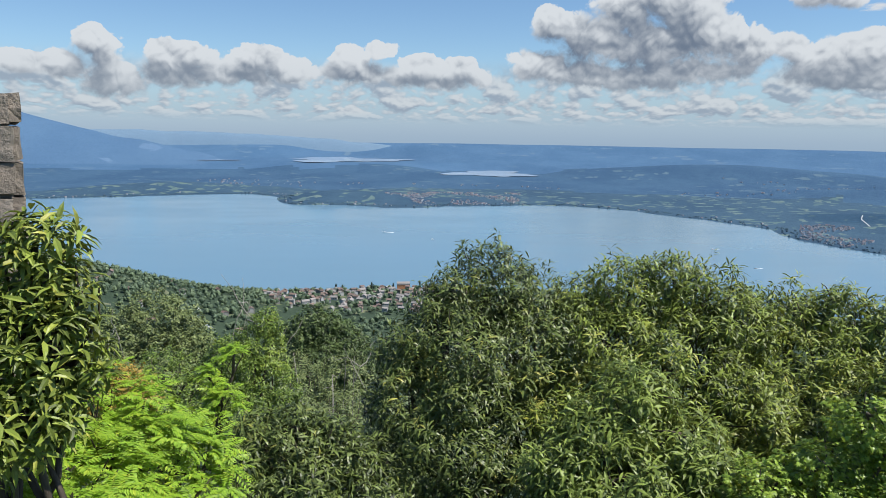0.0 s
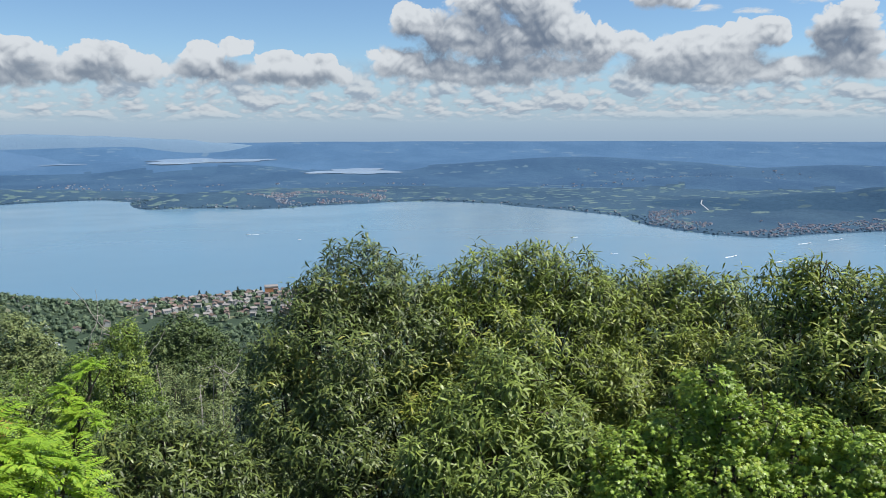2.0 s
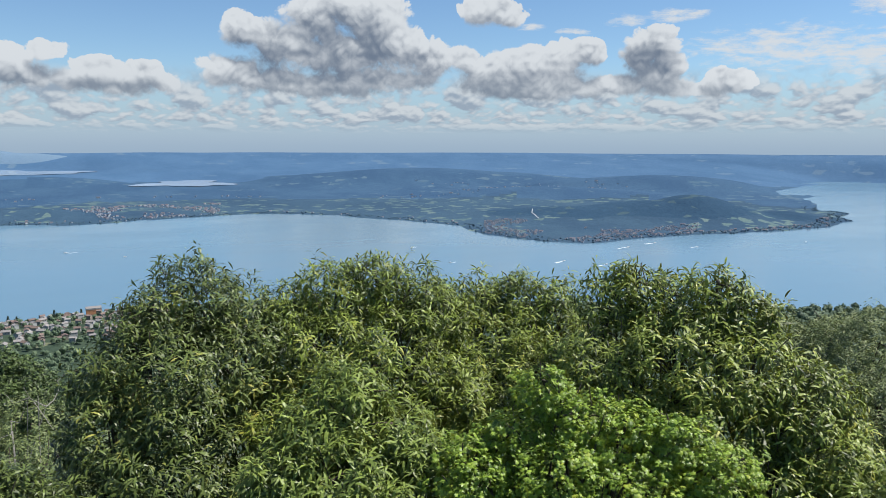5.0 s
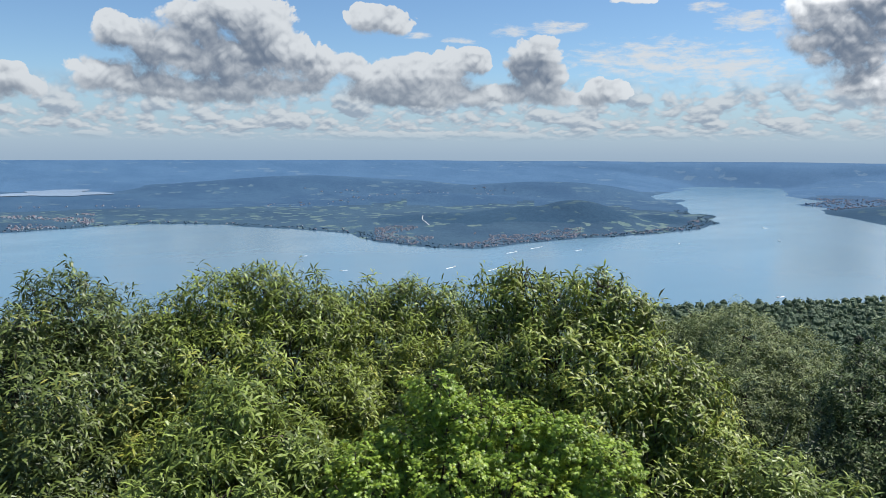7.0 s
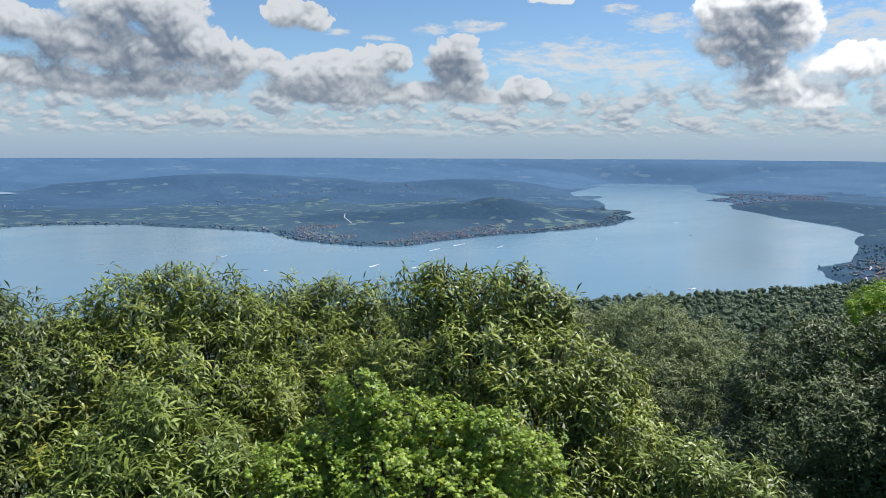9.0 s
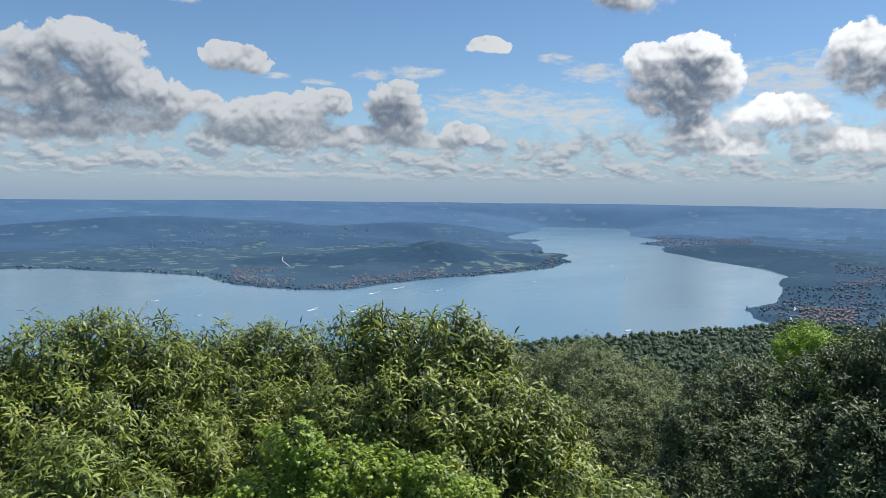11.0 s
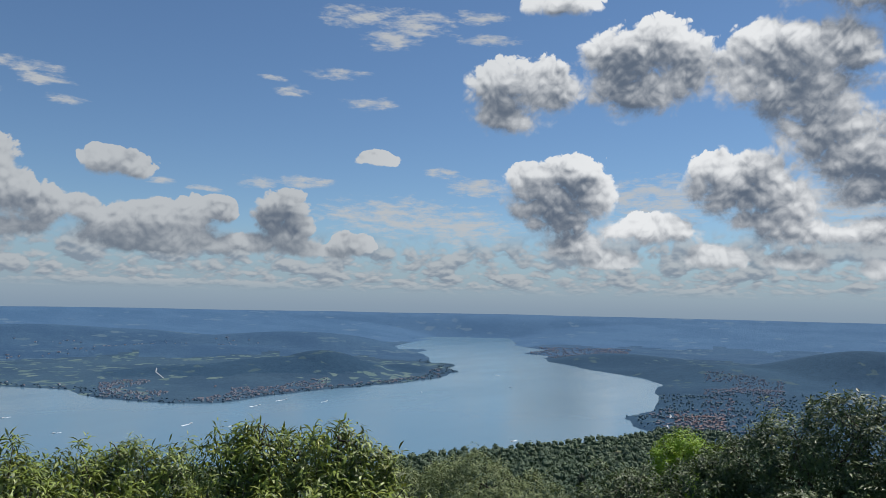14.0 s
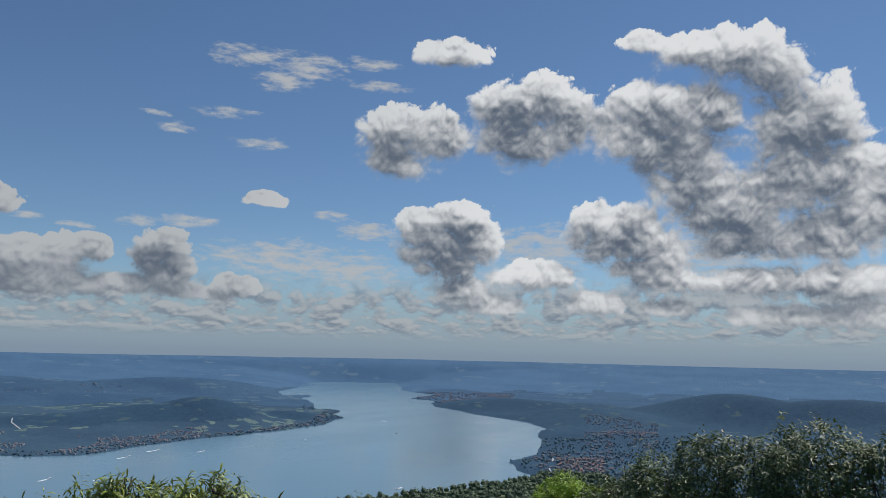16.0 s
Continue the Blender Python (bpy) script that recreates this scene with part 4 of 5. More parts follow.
def leafy_woods(name, label, pts, radius, mat, flakes, seed, flake=0.5, core=1):
    """Trees of the lower slope: rounded lumpy crowns with a skin of small leaf clumps."""
    g = np.random.default_rng(seed)
    n = len(pts)
    z = height(pts[:, 0], pts[:, 1])
    s = radius * g.uniform(0.55, 1.4, n)
    tv, tf = crumpled(core)
    lob = unit(g.normal(size=(n, 5, 3)) + np.array([0, 0, 0.25]))

    def skin(d):
        """Crown radius in the directions d, lobes standing out."""
        near = np.max(np.einsum("nkc,nmc->nmk", lob, d), axis=2)
        return 0.52 + 0.55 * np.clip(near, 0, 1) ** 3

    d = np.repeat(tv[None], n, 0)
    mid = np.stack([pts[:, 0], pts[:, 1], z + s * 1.0], 1)[:, None]
    core_v = mid + d * (skin(d) * 0.9 * s[:, None])[..., None] * np.array([1, 1, 1.1])
    core_f = (tf[None] + (np.arange(n) * len(tv))[:, None, None]).reshape(-1, 3)
    d = unit(g.normal(size=(n, flakes, 3)) + np.array([0, 0, 0.4]))
    base = mid + d * (skin(d) * g.uniform(0.74, 1.14, (n, flakes)) * s[:, None])[..., None] * np.array([1, 1, 1.1])
    normal = d + np.array([0, 0, 0.25]) + g.normal(0, 0.22, d.shape)
    along = np.cross(d, g.normal(size=d.shape)) - np.array([0, 0, 0.4])
    ln = (flake * s[:, None] * g.uniform(0.5, 1.1, (n, flakes))).ravel()
    v, f = blades(base.reshape(-1, 3), along.reshape(-1, 3), normal.reshape(-1, 3), ln, ln * 0.75, FLAKE)
    ob = mesh_object(name, np.concatenate([core_v.reshape(-1, 3), v]), [core_f] + [q + core_v.shape[0] * core_v.shape[1] for q in f], mat)
    return tagged(ob, label, "woods", kind="stuff")


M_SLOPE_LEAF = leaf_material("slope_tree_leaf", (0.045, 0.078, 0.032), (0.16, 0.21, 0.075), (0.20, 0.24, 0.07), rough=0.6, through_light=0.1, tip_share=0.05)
# lower slope leaves: bluer green, slight air haze mixed into the colour
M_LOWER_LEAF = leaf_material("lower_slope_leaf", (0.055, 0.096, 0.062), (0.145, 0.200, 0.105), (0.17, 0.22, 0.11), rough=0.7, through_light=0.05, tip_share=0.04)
VILLAGE_KEEP = lambda x, y: (wave_noise(x, y, 38, 52) < 0.62) & ((np.abs(np.degrees(np.arctan2(x, y)) + 5) > 9) | (np.hypot(x, y) < 700) | (wave_noise(x, y, 9, 57) > 0.15))
leafy_woods("slope_woods", "mixed green woods on the hillside", scatter(-34, 2, 58, 330, 900, 1, clearing(30, 50, 0.85)), 2.9, M_SLOPE_LEAF, 70, 61, 0.32, 2)
leafy_woods("slope_woods", "mixed green woods on the hillside", scatter(46, 82, 40, 330, 1000, 2, clearing(30, 51, 0.85)), 2.8, M_SLOPE_LEAF, 70, 62, 0.32, 2)
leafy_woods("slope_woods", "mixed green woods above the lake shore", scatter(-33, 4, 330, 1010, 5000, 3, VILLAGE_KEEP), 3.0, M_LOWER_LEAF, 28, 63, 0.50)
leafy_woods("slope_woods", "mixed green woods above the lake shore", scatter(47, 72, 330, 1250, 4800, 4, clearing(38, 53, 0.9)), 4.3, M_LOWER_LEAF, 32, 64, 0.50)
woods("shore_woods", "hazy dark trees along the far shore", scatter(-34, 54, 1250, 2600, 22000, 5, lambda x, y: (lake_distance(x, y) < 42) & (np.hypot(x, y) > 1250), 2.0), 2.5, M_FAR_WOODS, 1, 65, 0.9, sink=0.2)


# bay trees: pale blue air tint put into the leaf colour
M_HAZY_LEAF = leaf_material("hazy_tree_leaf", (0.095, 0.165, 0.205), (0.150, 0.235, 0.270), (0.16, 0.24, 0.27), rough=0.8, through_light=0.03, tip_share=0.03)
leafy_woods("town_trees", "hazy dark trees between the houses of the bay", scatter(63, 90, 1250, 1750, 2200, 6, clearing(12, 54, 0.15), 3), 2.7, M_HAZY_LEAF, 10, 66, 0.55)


def conifer(az, el, r, tall, seed, label):
    """A dark spire of a conifer: whorls of drooping boughs."""
    g = np.random.default_rng(seed)
    x, y = at(az, r)
    gz = float(height([x], [y])[0])
    top = EYE + r * math.tan(radians(el)) - gz
    root = new("conifer")
    root.location = (x, y, gz)
    v, f = tubes([branch((0, 0, -0.2), (0, 0, top), 0.012 * top + 0.05, 0.02, g, 0.02, 6)], 6)
    mesh_object("trunk", v, f, M_BARK, root, smooth=True)
    n = 900
    h = g.uniform(0, 1, n) ** 0.8
    a = g.uniform(0, 6.28, n)
    rad = (1 - h) * tall * 0.2 * g.uniform(0.35, 1.05, n) + 0.05
    out = np.stack([np.cos(a), np.sin(a), np.full(n, -0.45)], 1)
    base = np.stack([np.cos(a) * rad, np.sin(a) * rad, top - tall + h * tall * 0.99], 1)
    ln = tall * 0.075 * g.uniform(0.6, 1.2, n)
    v, f = blades(base, out + g.normal(0, 0.25, (n, 3)), np.stack([np.zeros(n), np.zeros(n), np.ones(n)], 1) + g.normal(0, 0.3, (n, 3)), ln, ln * 0.4, FLAKE)
    mesh_object("crown", v, f, M_NEEDLE, root)
    tagged(root, label, "tree", "conifers on the slope")


conifer(61.5, -12.3, 150, 13, 51, "dark pointed conifer above the slope woods")
conifer(46.9, -11.0, 60, 5, 52, "dark pointed conifer behind the chestnuts")
for k, (a_, e_) in enumerate(((-10.0, -11.8), (-8.4, -11.6), (-7.9, -11.7), (-5.6, -11.5), (-3.9, -11.6), (-1.8, -11.4), (-12.4, -12.0))):
    conifer(a_, e_, 915, 15, 53 + k, "dark tall conifer in the village")


# ---- towns ----
def plaster(name, col):
    mat, N = material(name)
    pos = N.add("ShaderNodeNewGeometry").outputs["Position"]
    n = N.noise(pos, 0.8, 4, 0.6)
    finish(N, N.mix(n, tuple(c * 0.75 for c in col), col), 0.9, n, 0.02, 0.2)
    return mat


def tiles(name, a, b):
    mat, N = material(name)
    pos = N.add("ShaderNodeNewGeometry").outputs["Position"]
    n = N.noise(pos, 1.4, 5, 0.7)
    rnd = N.add("ShaderNodeObjectInfo").outputs["Random"]
    finish(N, N.mix(N.m("ADD", N.m("MULTIPLY", n, 0.6), N.m("MULTIPLY", rnd, 0.4)), a, b), 0.85, n, 0.05, 0.2)
    return mat


M_WALLS = [plaster("cream_plaster", (0.33, 0.33, 0.31)), plaster("white_plaster", (0.42, 0.43, 0.43)), plaster("ochre_plaster", (0.29, 0.26, 0.22))]
M_ROOFS = [tiles("terracotta_tiles", (0.15, 0.11, 0.10), (0.23, 0.165, 0.145)), tiles("brown_tiles", (0.13, 0.10, 0.09), (0.21, 0.155, 0.13)), tiles("grey_tiles", (0.18, 0.17, 0.17), (0.30, 0.28, 0.27))]
M_GLASS = plaster("dark_window", (0.06, 0.07, 0.08))


def box(bm, x0, x1, y0, y1, z0, z1):
    v = [bm.verts.new(p) for p in ((x0, y0, z0), (x1, y0, z0), (x1, y1, z0), (x0, y1, z0), (x0, y0, z1), (x1, y0, z1), (x1, y1, z1), (x0, y1, z1))]
    for f in ((3, 2, 1, 0), (4, 5, 6, 7), (0, 1, 5, 4), (1, 2, 6, 5), (2, 3, 7, 6), (3, 0, 4, 7)):
        bm.faces.new([v[k] for k in f])


def part(name, bm, mat, parent, label=""):
    me = bpy.data.meshes.new(name)
    bm.to_mesh(me)
    bm.free()
    me.materials.append(mat)
    ob = new(name, me)
    if parent:
        ob.parent = parent
    if label:
        ob["label"] = label
    return ob


def gable(bm, w, d, h, rise):
    """Walls with two gables."""
    x, y = w / 2, d / 2
    v = [bm.verts.new(p) for p in ((-x, -y, -1.5), (x, -y, -1.5), (x, y, -1.5), (-x, y, -1.5), (-x, -y, h), (x, -y, h), (x, y, h), (-x, y, h), (-x, 0, h + rise), (x, 0, h + rise))]
    for f in ((0, 1, 5, 4), (1, 2, 6, 9, 5), (2, 3, 7, 6), (3, 0, 4, 8, 7), (3, 2, 1, 0)):
        bm.faces.new([v[k] for k in f])


def roof(bm, w, d, h, rise, over=0.35, thick=0.16):
    x, y = w / 2 + over, d / 2 + over
    drop = over * rise / (d / 2)
    for s in (-1, 1):
        low, top = (h - drop, h + rise)
        pts = [(-x, s * y, low), (x, s * y, low), (x, 0, top), (-x, 0, top)]
        a = [bm.verts.new((p[0], p[1], p[2] + 0.02)) for p in pts]
        b = [bm.verts.new((p[0], p[1], p[2] + 0.02 + thick)) for p in pts]
        order = (0, 1, 2, 3) if s < 0 else (3, 2, 1, 0)
        bm.faces.new([b[k] for k in order])
        bm.faces.new([a[k] for k in order[::-1]])
        for i in range(4):
            j = (i + 1) % 4
            q = [a[i], a[j], b[j], b[i]]
            bm.faces.new(q if s < 0 else q[::-1])


def house(label, w, d, h, rise, wall, tile, chimney=True):
    root = new("house")
    bm = bmesh.new()
    gable(bm, w, d, h, rise)
    walls = part("wall", bm, wall, root)
    bm = bmesh.new()
    roof(bm, w, d, h, rise)
    top = part("roof", bm, tile, root, "tiled gable roof")
    if chimney:
        bm = bmesh.new()
        box(bm, w * 0.2, w * 0.2 + 0.4, -0.5, -0.1, h + rise * 0.5, h + rise + 0.5)
        part("chimney", bm, wall, top)
    for k in range(3):
        bm = bmesh.new()
        cx = (k - 1) * w * 0.28
        box(bm, cx - 0.3, cx + 0.3, -d / 2 - 0.03, -d / 2 + 0.05, h * 0.45, h * 0.45 + 0.75)
        part("window", bm, M_GLASS, walls)
    tagged(root, label, "house", "houses of the lakeside village")
    return root


def lay_out(models, places, seed, group):
    g = np.random.default_rng(seed)
    z = height(places[:, 0], places[:, 1])
    used = set()
    for k, ((x, y), zz) in enumerate(zip(places, z)):
        mdl = models[k % len(models)]
        to_eye = math.degrees(math.atan2(x, y))
        m = pose(x, y, zz + 0.3, 0, 0, -to_eye + g.choice([0, 90]) + g.normal(0, 30))
        if mdl.name in used:
            ob = copy_thing(mdl, m)
        else:
            used.add(mdl.name)
            ob = mdl
            ob.matrix_basis = m
        ob["group"] = group


def apart(pts, gap):
    out = []
    for p in pts:
        if all((p[0] - q[0]) ** 2 + (p[1] - q[1]) ** 2 > gap * gap for q in out):
            out.append(p)
    return np.array(out)


village = apart(scatter(-13.5, 2.5, 735, 945, 900, 71, shore=5), 8.5)[:170]
models = [house("cream house with a brown tiled roof in the village", 6.0, 5.0, 3.6, 1.3, M_WALLS[0], M_ROOFS[1]), house("white house with a brown tiled roof in the village", 7.0, 5.0, 3.2, 1.3, M_WALLS[1], M_ROOFS[1]),
          house("ochre house with a terracotta roof in the village", 5.0, 4.6, 4.4, 1.1, M_WALLS[2], M_ROOFS[0]), house("pale house with a grey roof in the village", 8.0, 5.2, 3.0, 1.4, M_WALLS[1], M_ROOFS[2]),
          house("white house with a grey roof in the village", 5.6, 4.8, 4.0, 1.0, M_WALLS[1], M_ROOFS[2])]
lay_out(models, village, 72, "houses of the lakeside village")
hamlet = apart(scatter(-28, -13, 560, 900, 90, 73, shore=20), 20)[:26]
models = [house("small pale house among trees on the hillside", 6.0, 5.0, 3.4, 1.2, M_WALLS[1], M_ROOFS[1]), house("small cream house with a red roof on the hillside", 7.0, 5.0, 3.0, 1.3, M_WALLS[0], M_ROOFS[0])]
lay_out(models, hamlet, 74, "houses on the hillside")
# harbour plaster and tiles are greyed in base colour to imitate haze
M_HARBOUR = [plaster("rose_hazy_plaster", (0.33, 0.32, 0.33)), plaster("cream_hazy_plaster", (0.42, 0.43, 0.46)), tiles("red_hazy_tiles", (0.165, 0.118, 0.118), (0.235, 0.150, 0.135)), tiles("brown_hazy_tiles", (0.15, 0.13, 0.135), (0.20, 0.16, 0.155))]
harbour = apart(np.concatenate([scatter(68.2, 71.6, 1270, 1440, 420, 75, shore=6), scatter(66.4, 73.5, 1270, 1520, 160, 76, shore=6)]), 6.0)
town_rest, harbour = harbour[100:], harbour[:100]
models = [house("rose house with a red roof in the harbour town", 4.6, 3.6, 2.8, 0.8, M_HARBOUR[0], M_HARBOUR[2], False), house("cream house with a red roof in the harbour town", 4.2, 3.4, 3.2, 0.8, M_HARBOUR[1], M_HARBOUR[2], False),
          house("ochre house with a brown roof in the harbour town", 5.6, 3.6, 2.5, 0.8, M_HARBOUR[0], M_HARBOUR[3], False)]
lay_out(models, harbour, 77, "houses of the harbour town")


def villa():
    x, y = at(-3.1, 925)
    root = house("large orange hotel with white top beside the lake", 16, 9, 7.5, 1.6, plaster("orange_plaster", (0.62, 0.30, 0.16)), M_ROOFS[2], False)
    root.name = "hotel"
    root.matrix_basis = pose(x, y, float(height([x], [y])[0]) + 0.3, 0, 0, 6)
    bm = bmesh.new()
    box(bm, -8.4, 8.4, -4.8, 4.8, 6.2, 7.6)
    part("cornice", bm, M_WALLS[1], root, "white cornice")
    del root["group"]
    tagged(root, category="hotel")


villa()

# far towns: hundreds of tiny roofs, the air's paling put into their colours
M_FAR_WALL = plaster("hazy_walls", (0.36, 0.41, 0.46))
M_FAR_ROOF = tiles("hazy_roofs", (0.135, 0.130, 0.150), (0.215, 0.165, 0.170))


def far_town(label, pts, size, seed):
    g = np.random.default_rng(seed)
    n = len(pts)
    z = height(pts[:, 0], pts[:, 1])
    bm = bmesh.new()
    gable(bm, 1, 0.75, 0.55, 0.22)
    bm.verts.index_update()
    tv = np.array([v.co[:] for v in bm.verts])
    tv[:, 2] *= 0.75
    tv[:4, 2] = -0.4
    bm.free()
    quads = np.array([(0, 1, 5, 4), (2, 3, 7, 6), (4, 5, 9, 8), (6, 7, 8, 9)])
    ends = np.array([(1, 2, 6, 9, 5), (3, 0, 4, 8, 7)])
    s = size * g.uniform(0.6, 1.6, n)
    t = g.uniform(0, 6.28, n)
    v = tv[None] * s[:, None, None]
    c, sn = np.cos(t)[:, None], np.sin(t)[:, None]
    v = np.stack([v[..., 0] * c - v[..., 1] * sn, v[..., 0] * sn + v[..., 1] * c, v[..., 2]], -1) + np.stack([pts[:, 0], pts[:, 1], z], 1)[:, None]
    off = (np.arange(n) * 10)[:, None, None]
    slot = np.concatenate([np.tile([0, 0, 1, 1], n), np.zeros(2 * n, int)])
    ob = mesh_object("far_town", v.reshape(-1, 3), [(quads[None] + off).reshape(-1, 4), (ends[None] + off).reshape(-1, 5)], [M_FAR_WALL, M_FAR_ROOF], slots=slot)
    return tagged(ob, label, "town", kind="stuff")


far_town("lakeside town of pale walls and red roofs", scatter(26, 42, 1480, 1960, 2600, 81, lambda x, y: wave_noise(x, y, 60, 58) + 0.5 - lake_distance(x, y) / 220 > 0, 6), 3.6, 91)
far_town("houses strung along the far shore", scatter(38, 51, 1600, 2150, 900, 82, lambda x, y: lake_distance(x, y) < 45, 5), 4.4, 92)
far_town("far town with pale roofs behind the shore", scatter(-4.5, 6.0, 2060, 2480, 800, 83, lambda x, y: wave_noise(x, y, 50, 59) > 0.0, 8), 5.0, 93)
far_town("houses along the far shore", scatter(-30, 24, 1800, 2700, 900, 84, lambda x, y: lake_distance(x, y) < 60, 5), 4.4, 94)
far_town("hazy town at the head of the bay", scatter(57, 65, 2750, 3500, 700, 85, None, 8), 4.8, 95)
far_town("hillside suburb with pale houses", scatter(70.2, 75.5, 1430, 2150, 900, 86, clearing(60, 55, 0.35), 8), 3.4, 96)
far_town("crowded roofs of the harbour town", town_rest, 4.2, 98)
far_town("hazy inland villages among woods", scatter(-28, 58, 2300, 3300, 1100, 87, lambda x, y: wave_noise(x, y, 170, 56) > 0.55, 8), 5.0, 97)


def pale_road(label, way, width):
    """A pale gravel road draped over the land, through places given as azimuth and distance."""
    pts = np.array([at(a, r) for a, r in way])
    t = np.linspace(0, len(pts) - 1, 12 * (len(pts) - 1) + 1)
    x, y = np.interp(t, np.arange(len(pts)), pts[:, 0]), np.interp(t, np.arange(len(pts)), pts[:, 1])
    dx, dy = np.gradient(x), np.gradient(y)
    ln = np.hypot(dx, dy)
    nx, ny = -dy / ln * width / 2, dx / ln * width / 2
    rows = []
    for sx in (-1, 1):
        px, py = x + sx * nx, y + sx * ny
        rows.append(np.stack([px, py, height(px, py) + 1.0], 1))
    n = len(x)
    i = np.arange(n - 1)
    ob = mesh_object("road", np.concatenate(rows), [np.stack([i, i + 1, i + 1 + n, i + n], 1)[:, ::-1]], M_GRAVEL)
    tagged(ob, label, "road", kind="structure")


M_GRAVEL = plaster("pale_gravel", (0.45, 0.48, 0.50))
pale_road("pale winding road on the hillside above the town", [(29.75, 2010), (29.7, 1960), (29.95, 1930), (30.25, 1890)], 2.4)
pale_road("pale lakeside road through the harbour town", [(67.6, 1310), (67.75, 1260), (68.1, 1215)], 2.6)
pale_road("pale lakeside road along the bay", [(67.7, 1460), (67.9, 1420), (67.85, 1390)], 2.6)
pale_road("pale winding lane among the hillside trees", [(-19.2, 690), (-18.6, 665), (-18.9, 640), (-17.9, 620)], 3.5)


# ---- boats ----
def boat_materials():
    mat, N = material("boat_paint")
    pos = N.add("ShaderNodeTexCoord").outputs["Object"]
    finish(N, N.mix(N.noise(pos, 3, 3, 0.5), (0.7, 0.7, 0.7), (0.82, 0.82, 0.82)), 0.3, None, 0.1, 0.5)
    foam, N = material("foam")
    pos = N.add("ShaderNodeTexCoord").outputs["Object"]
    n = N.noise(pos, 1.2, 5, 0.7)
    finish(N, N.mix(n, (0.55, 0.62, 0.68), (0.85, 0.88, 0.9)), 0.7, n, 0.1, 0.3)
    return mat, foam


M_BOAT, M_FOAM = boat_materials()


def boat(x, y, turn, length, wake):
    root = new("motorboat")
    root.matrix_basis = pose(x, y, 0, 0, 0, turn)
    bm = bmesh.new()
    L, w = length, length * 0.16
    deck = [bm.verts.new(p) for p in ((-L / 2, -w, 0.7), (L * 0.15, -w, 0.75), (L / 2, 0, 0.95), (L * 0.15, w, 0.75), (-L / 2, w, 0.7))]
    keel = [bm.verts.new(p) for p in ((-L / 2, -w * 0.7, -0.2), (L * 0.1, -w * 0.6, -0.25), (L * 0.42, 0, -0.1), (L * 0.1, w * 0.6, -0.25), (-L / 2, w * 0.7, -0.2))]
    bm.faces.new(deck)
    bm.faces.new(keel[::-1])
    for i in range(5):
        j = (i + 1) % 5
        bm.faces.new([keel[i], keel[j], deck[j], deck[i]])
    part("hull", bm, M_BOAT, root, "white hull")
    bm = bmesh.new()
    box(bm, -L * 0.2, L * 0.12, -w * 0.6, w * 0.6, 0.7, 1.5)
    part("cabin", bm, M_BOAT, root)
    if wake:
        bm = bmesh.new()
        rows = []
        for k in range(9):
            t = k / 8
            hw = w * (0.7 + 2.2 * t) * (1 - 0.5 * t)
            rows.append([bm.verts.new((-L * 0.45 - wake * t, s * hw + math.sin(k * 2.1) * 0.3, 0.06)) for s in (-1, 1)])
        for a, b in zip(rows, rows[1:]):
            bm.faces.new([a[0], a[1], b[1], b[0]])
        part("wake", bm, M_FOAM, root, "white foaming wake")
    tagged(root, "small white motorboat with a foaming wake on the lake" if wake else "small white boat lying on the lake", "boat", "boats on the lake")


for bx, by, bt, bl, bw in ((673, 1066, 25, 9, 22), (487, 1315, 200, 7, 12), (720, 1009, 20, 8, 18), (880, 1165, 15, 9, 26), (968, 1195, 10, 9, 28), (485, 1123, 190, 6, 10),
                           (690, 1006, 160, 6, 0), (1725, 1210, 70, 9, 14), (1265, 1090, 30, 7, 0), (914, 612, 185, 7, 12), (1500, 1010, 100, 8, 0), (-120, 1480, 170, 9, 16), (-20, 1390, 5, 6, 0), (1010, 1120, 12, 7, 16)):
    boat(bx, by, bt, bl, bw)


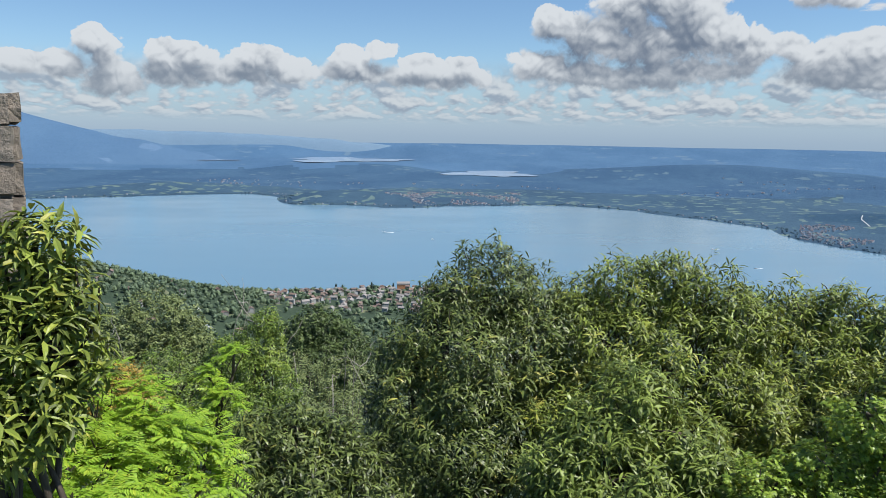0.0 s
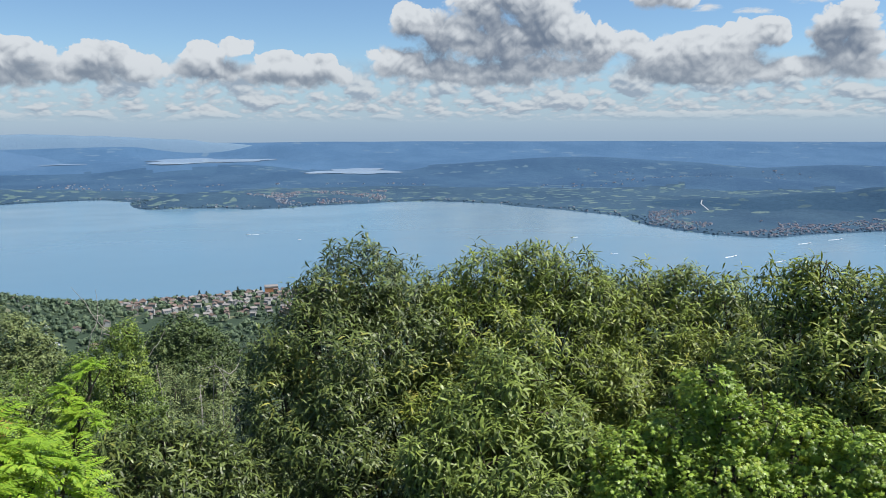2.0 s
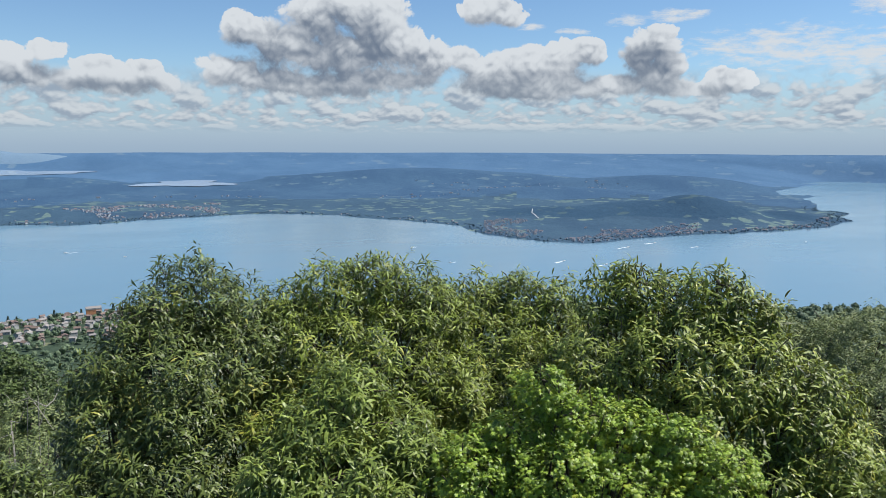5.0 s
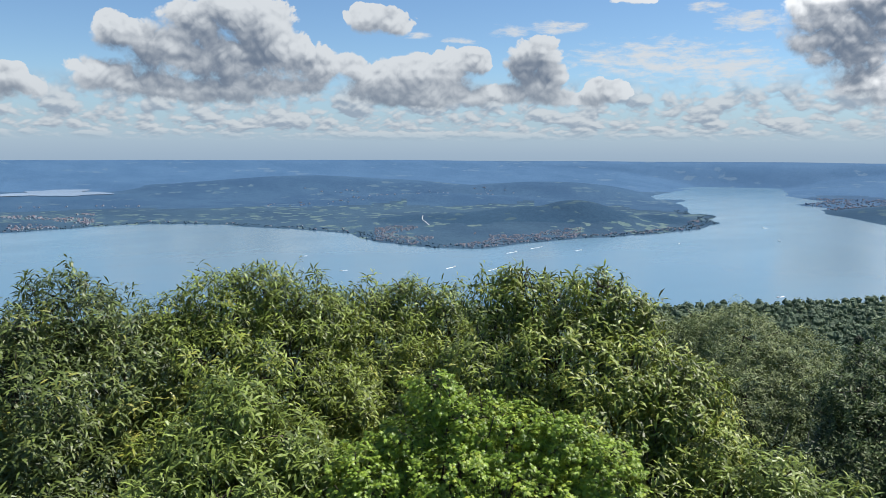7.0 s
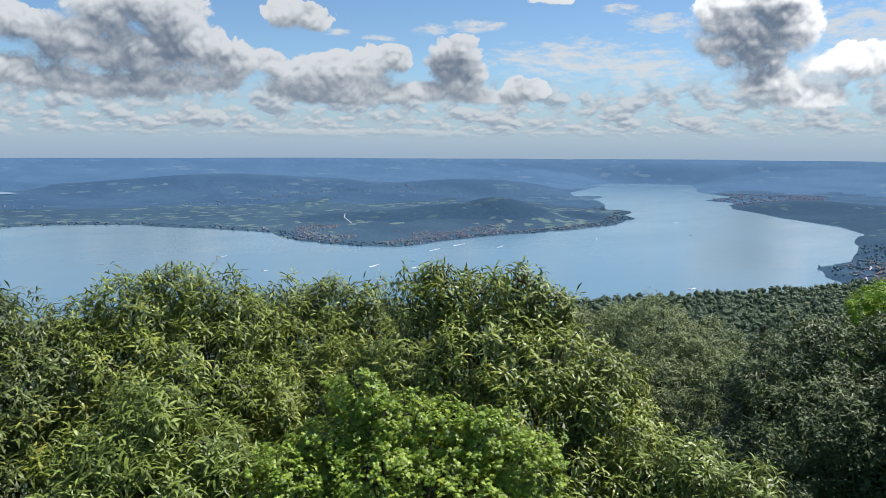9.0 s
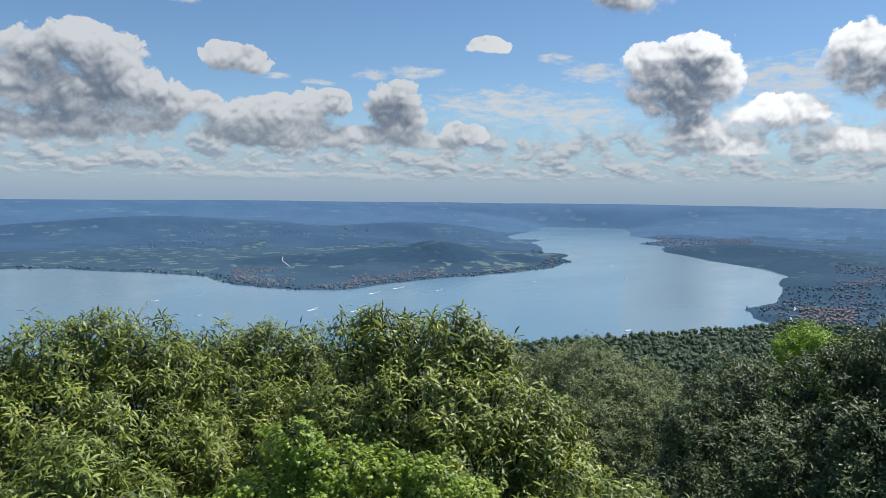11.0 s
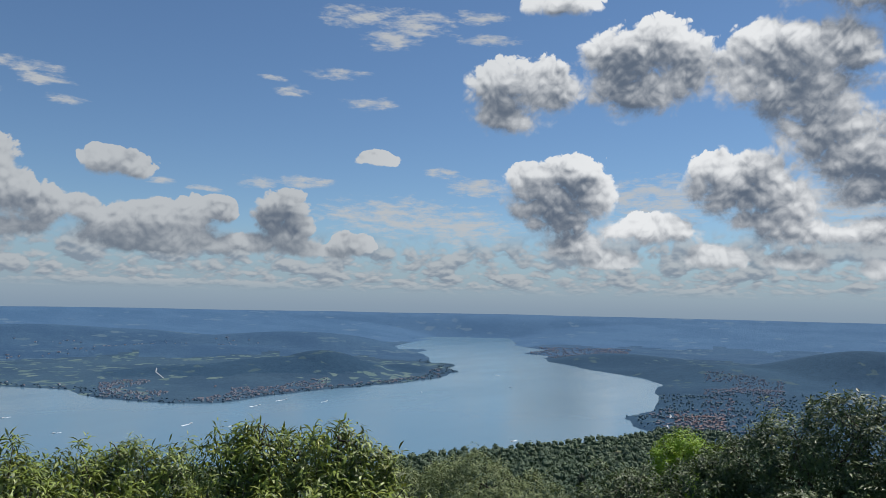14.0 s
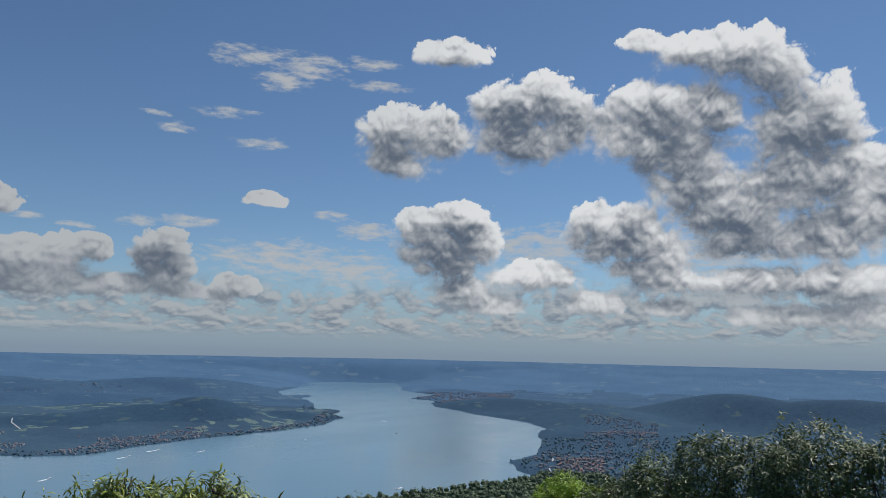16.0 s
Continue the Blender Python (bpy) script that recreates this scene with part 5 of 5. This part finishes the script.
# ---- stone pillar beside the overlook ----
def stone_material():
    mat, N = material("old_stone")
    pos = N.add("ShaderNodeNewGeometry").outputs["Position"]
    rnd = N.add("ShaderNodeObjectInfo").outputs["Random"]
    n = N.noise(pos, 9.0, 6, 0.7)
    c = N.mix(n, (0.10, 0.08, 0.065), (0.36, 0.31, 0.26))
    c = N.mix(N.m("MULTIPLY", rnd, 0.5), c, (0.30, 0.27, 0.24))
    c = N.mix(N.step(N.noise(pos, 2.2, 4, 0.6), 0.55, 0.75), c, (0.12, 0.12, 0.08))
    finish(N, c, 0.92, n, 0.05, 0.2)
    return mat


def stone_pillar():
    g = np.random.default_rng(9)
    M = stone_material()
    px, py = at(-33.9, 6.1)
    base = float(height([px], [py])[0])
    top = 200.28
    root = new("stone_pillar")
    root.matrix_basis = pose(px, py, base, 0, 0, 31)
    core = bmesh.new()
    box(core, -0.37, 0.37, -0.37, 0.37, -0.4, top - base - 0.08)
    part("mortar_core", core, M, root, "rough mortar core")
    meshes = []
    for k in range(5):
        bm = bmesh.new()
        bmesh.ops.create_cube(bm, size=1.0)
        bmesh.ops.subdivide_edges(bm, edges=bm.edges[:], cuts=1, use_grid_fill=True)
        for v in bm.verts:
            v.co = v.co * (1 - 0.10 * max(0, v.co.length - 0.5)) + Vector(g.normal(0, 0.025, 3))
        me = bpy.data.meshes.new("stone")
        bm.to_mesh(me)
        bm.free()
        me.materials.append(M)
        meshes.append(me)
    z, k = 0.0, 0
    while z < top - base - 0.1 and k < 290:
        h = g.uniform(0.17, 0.27)
        for sx, sy in ((1, 0), (-1, 0), (0, 1), (0, -1)):
            for half in (-1, 1):
                if k > 290:
                    break
                ob = new("stone", meshes[k % 5])
                ob.parent = root
                along = half * g.uniform(0.17, 0.22)
                ob.location = (sx * 0.36 + (along if sx == 0 else 0), sy * 0.36 + (along if sy == 0 else 0), z + h / 2)
                ob.scale = (0.16 if sx else 0.37, 0.16 if sy else 0.37, h * 0.94)
                ob.rotation_euler = (g.normal(0, 0.03), g.normal(0, 0.03), g.normal(0, 0.04))
                k += 1
        z += h
    tagged(root, "rough old masonry pillar of brown stones", "pillar")


stone_pillar()
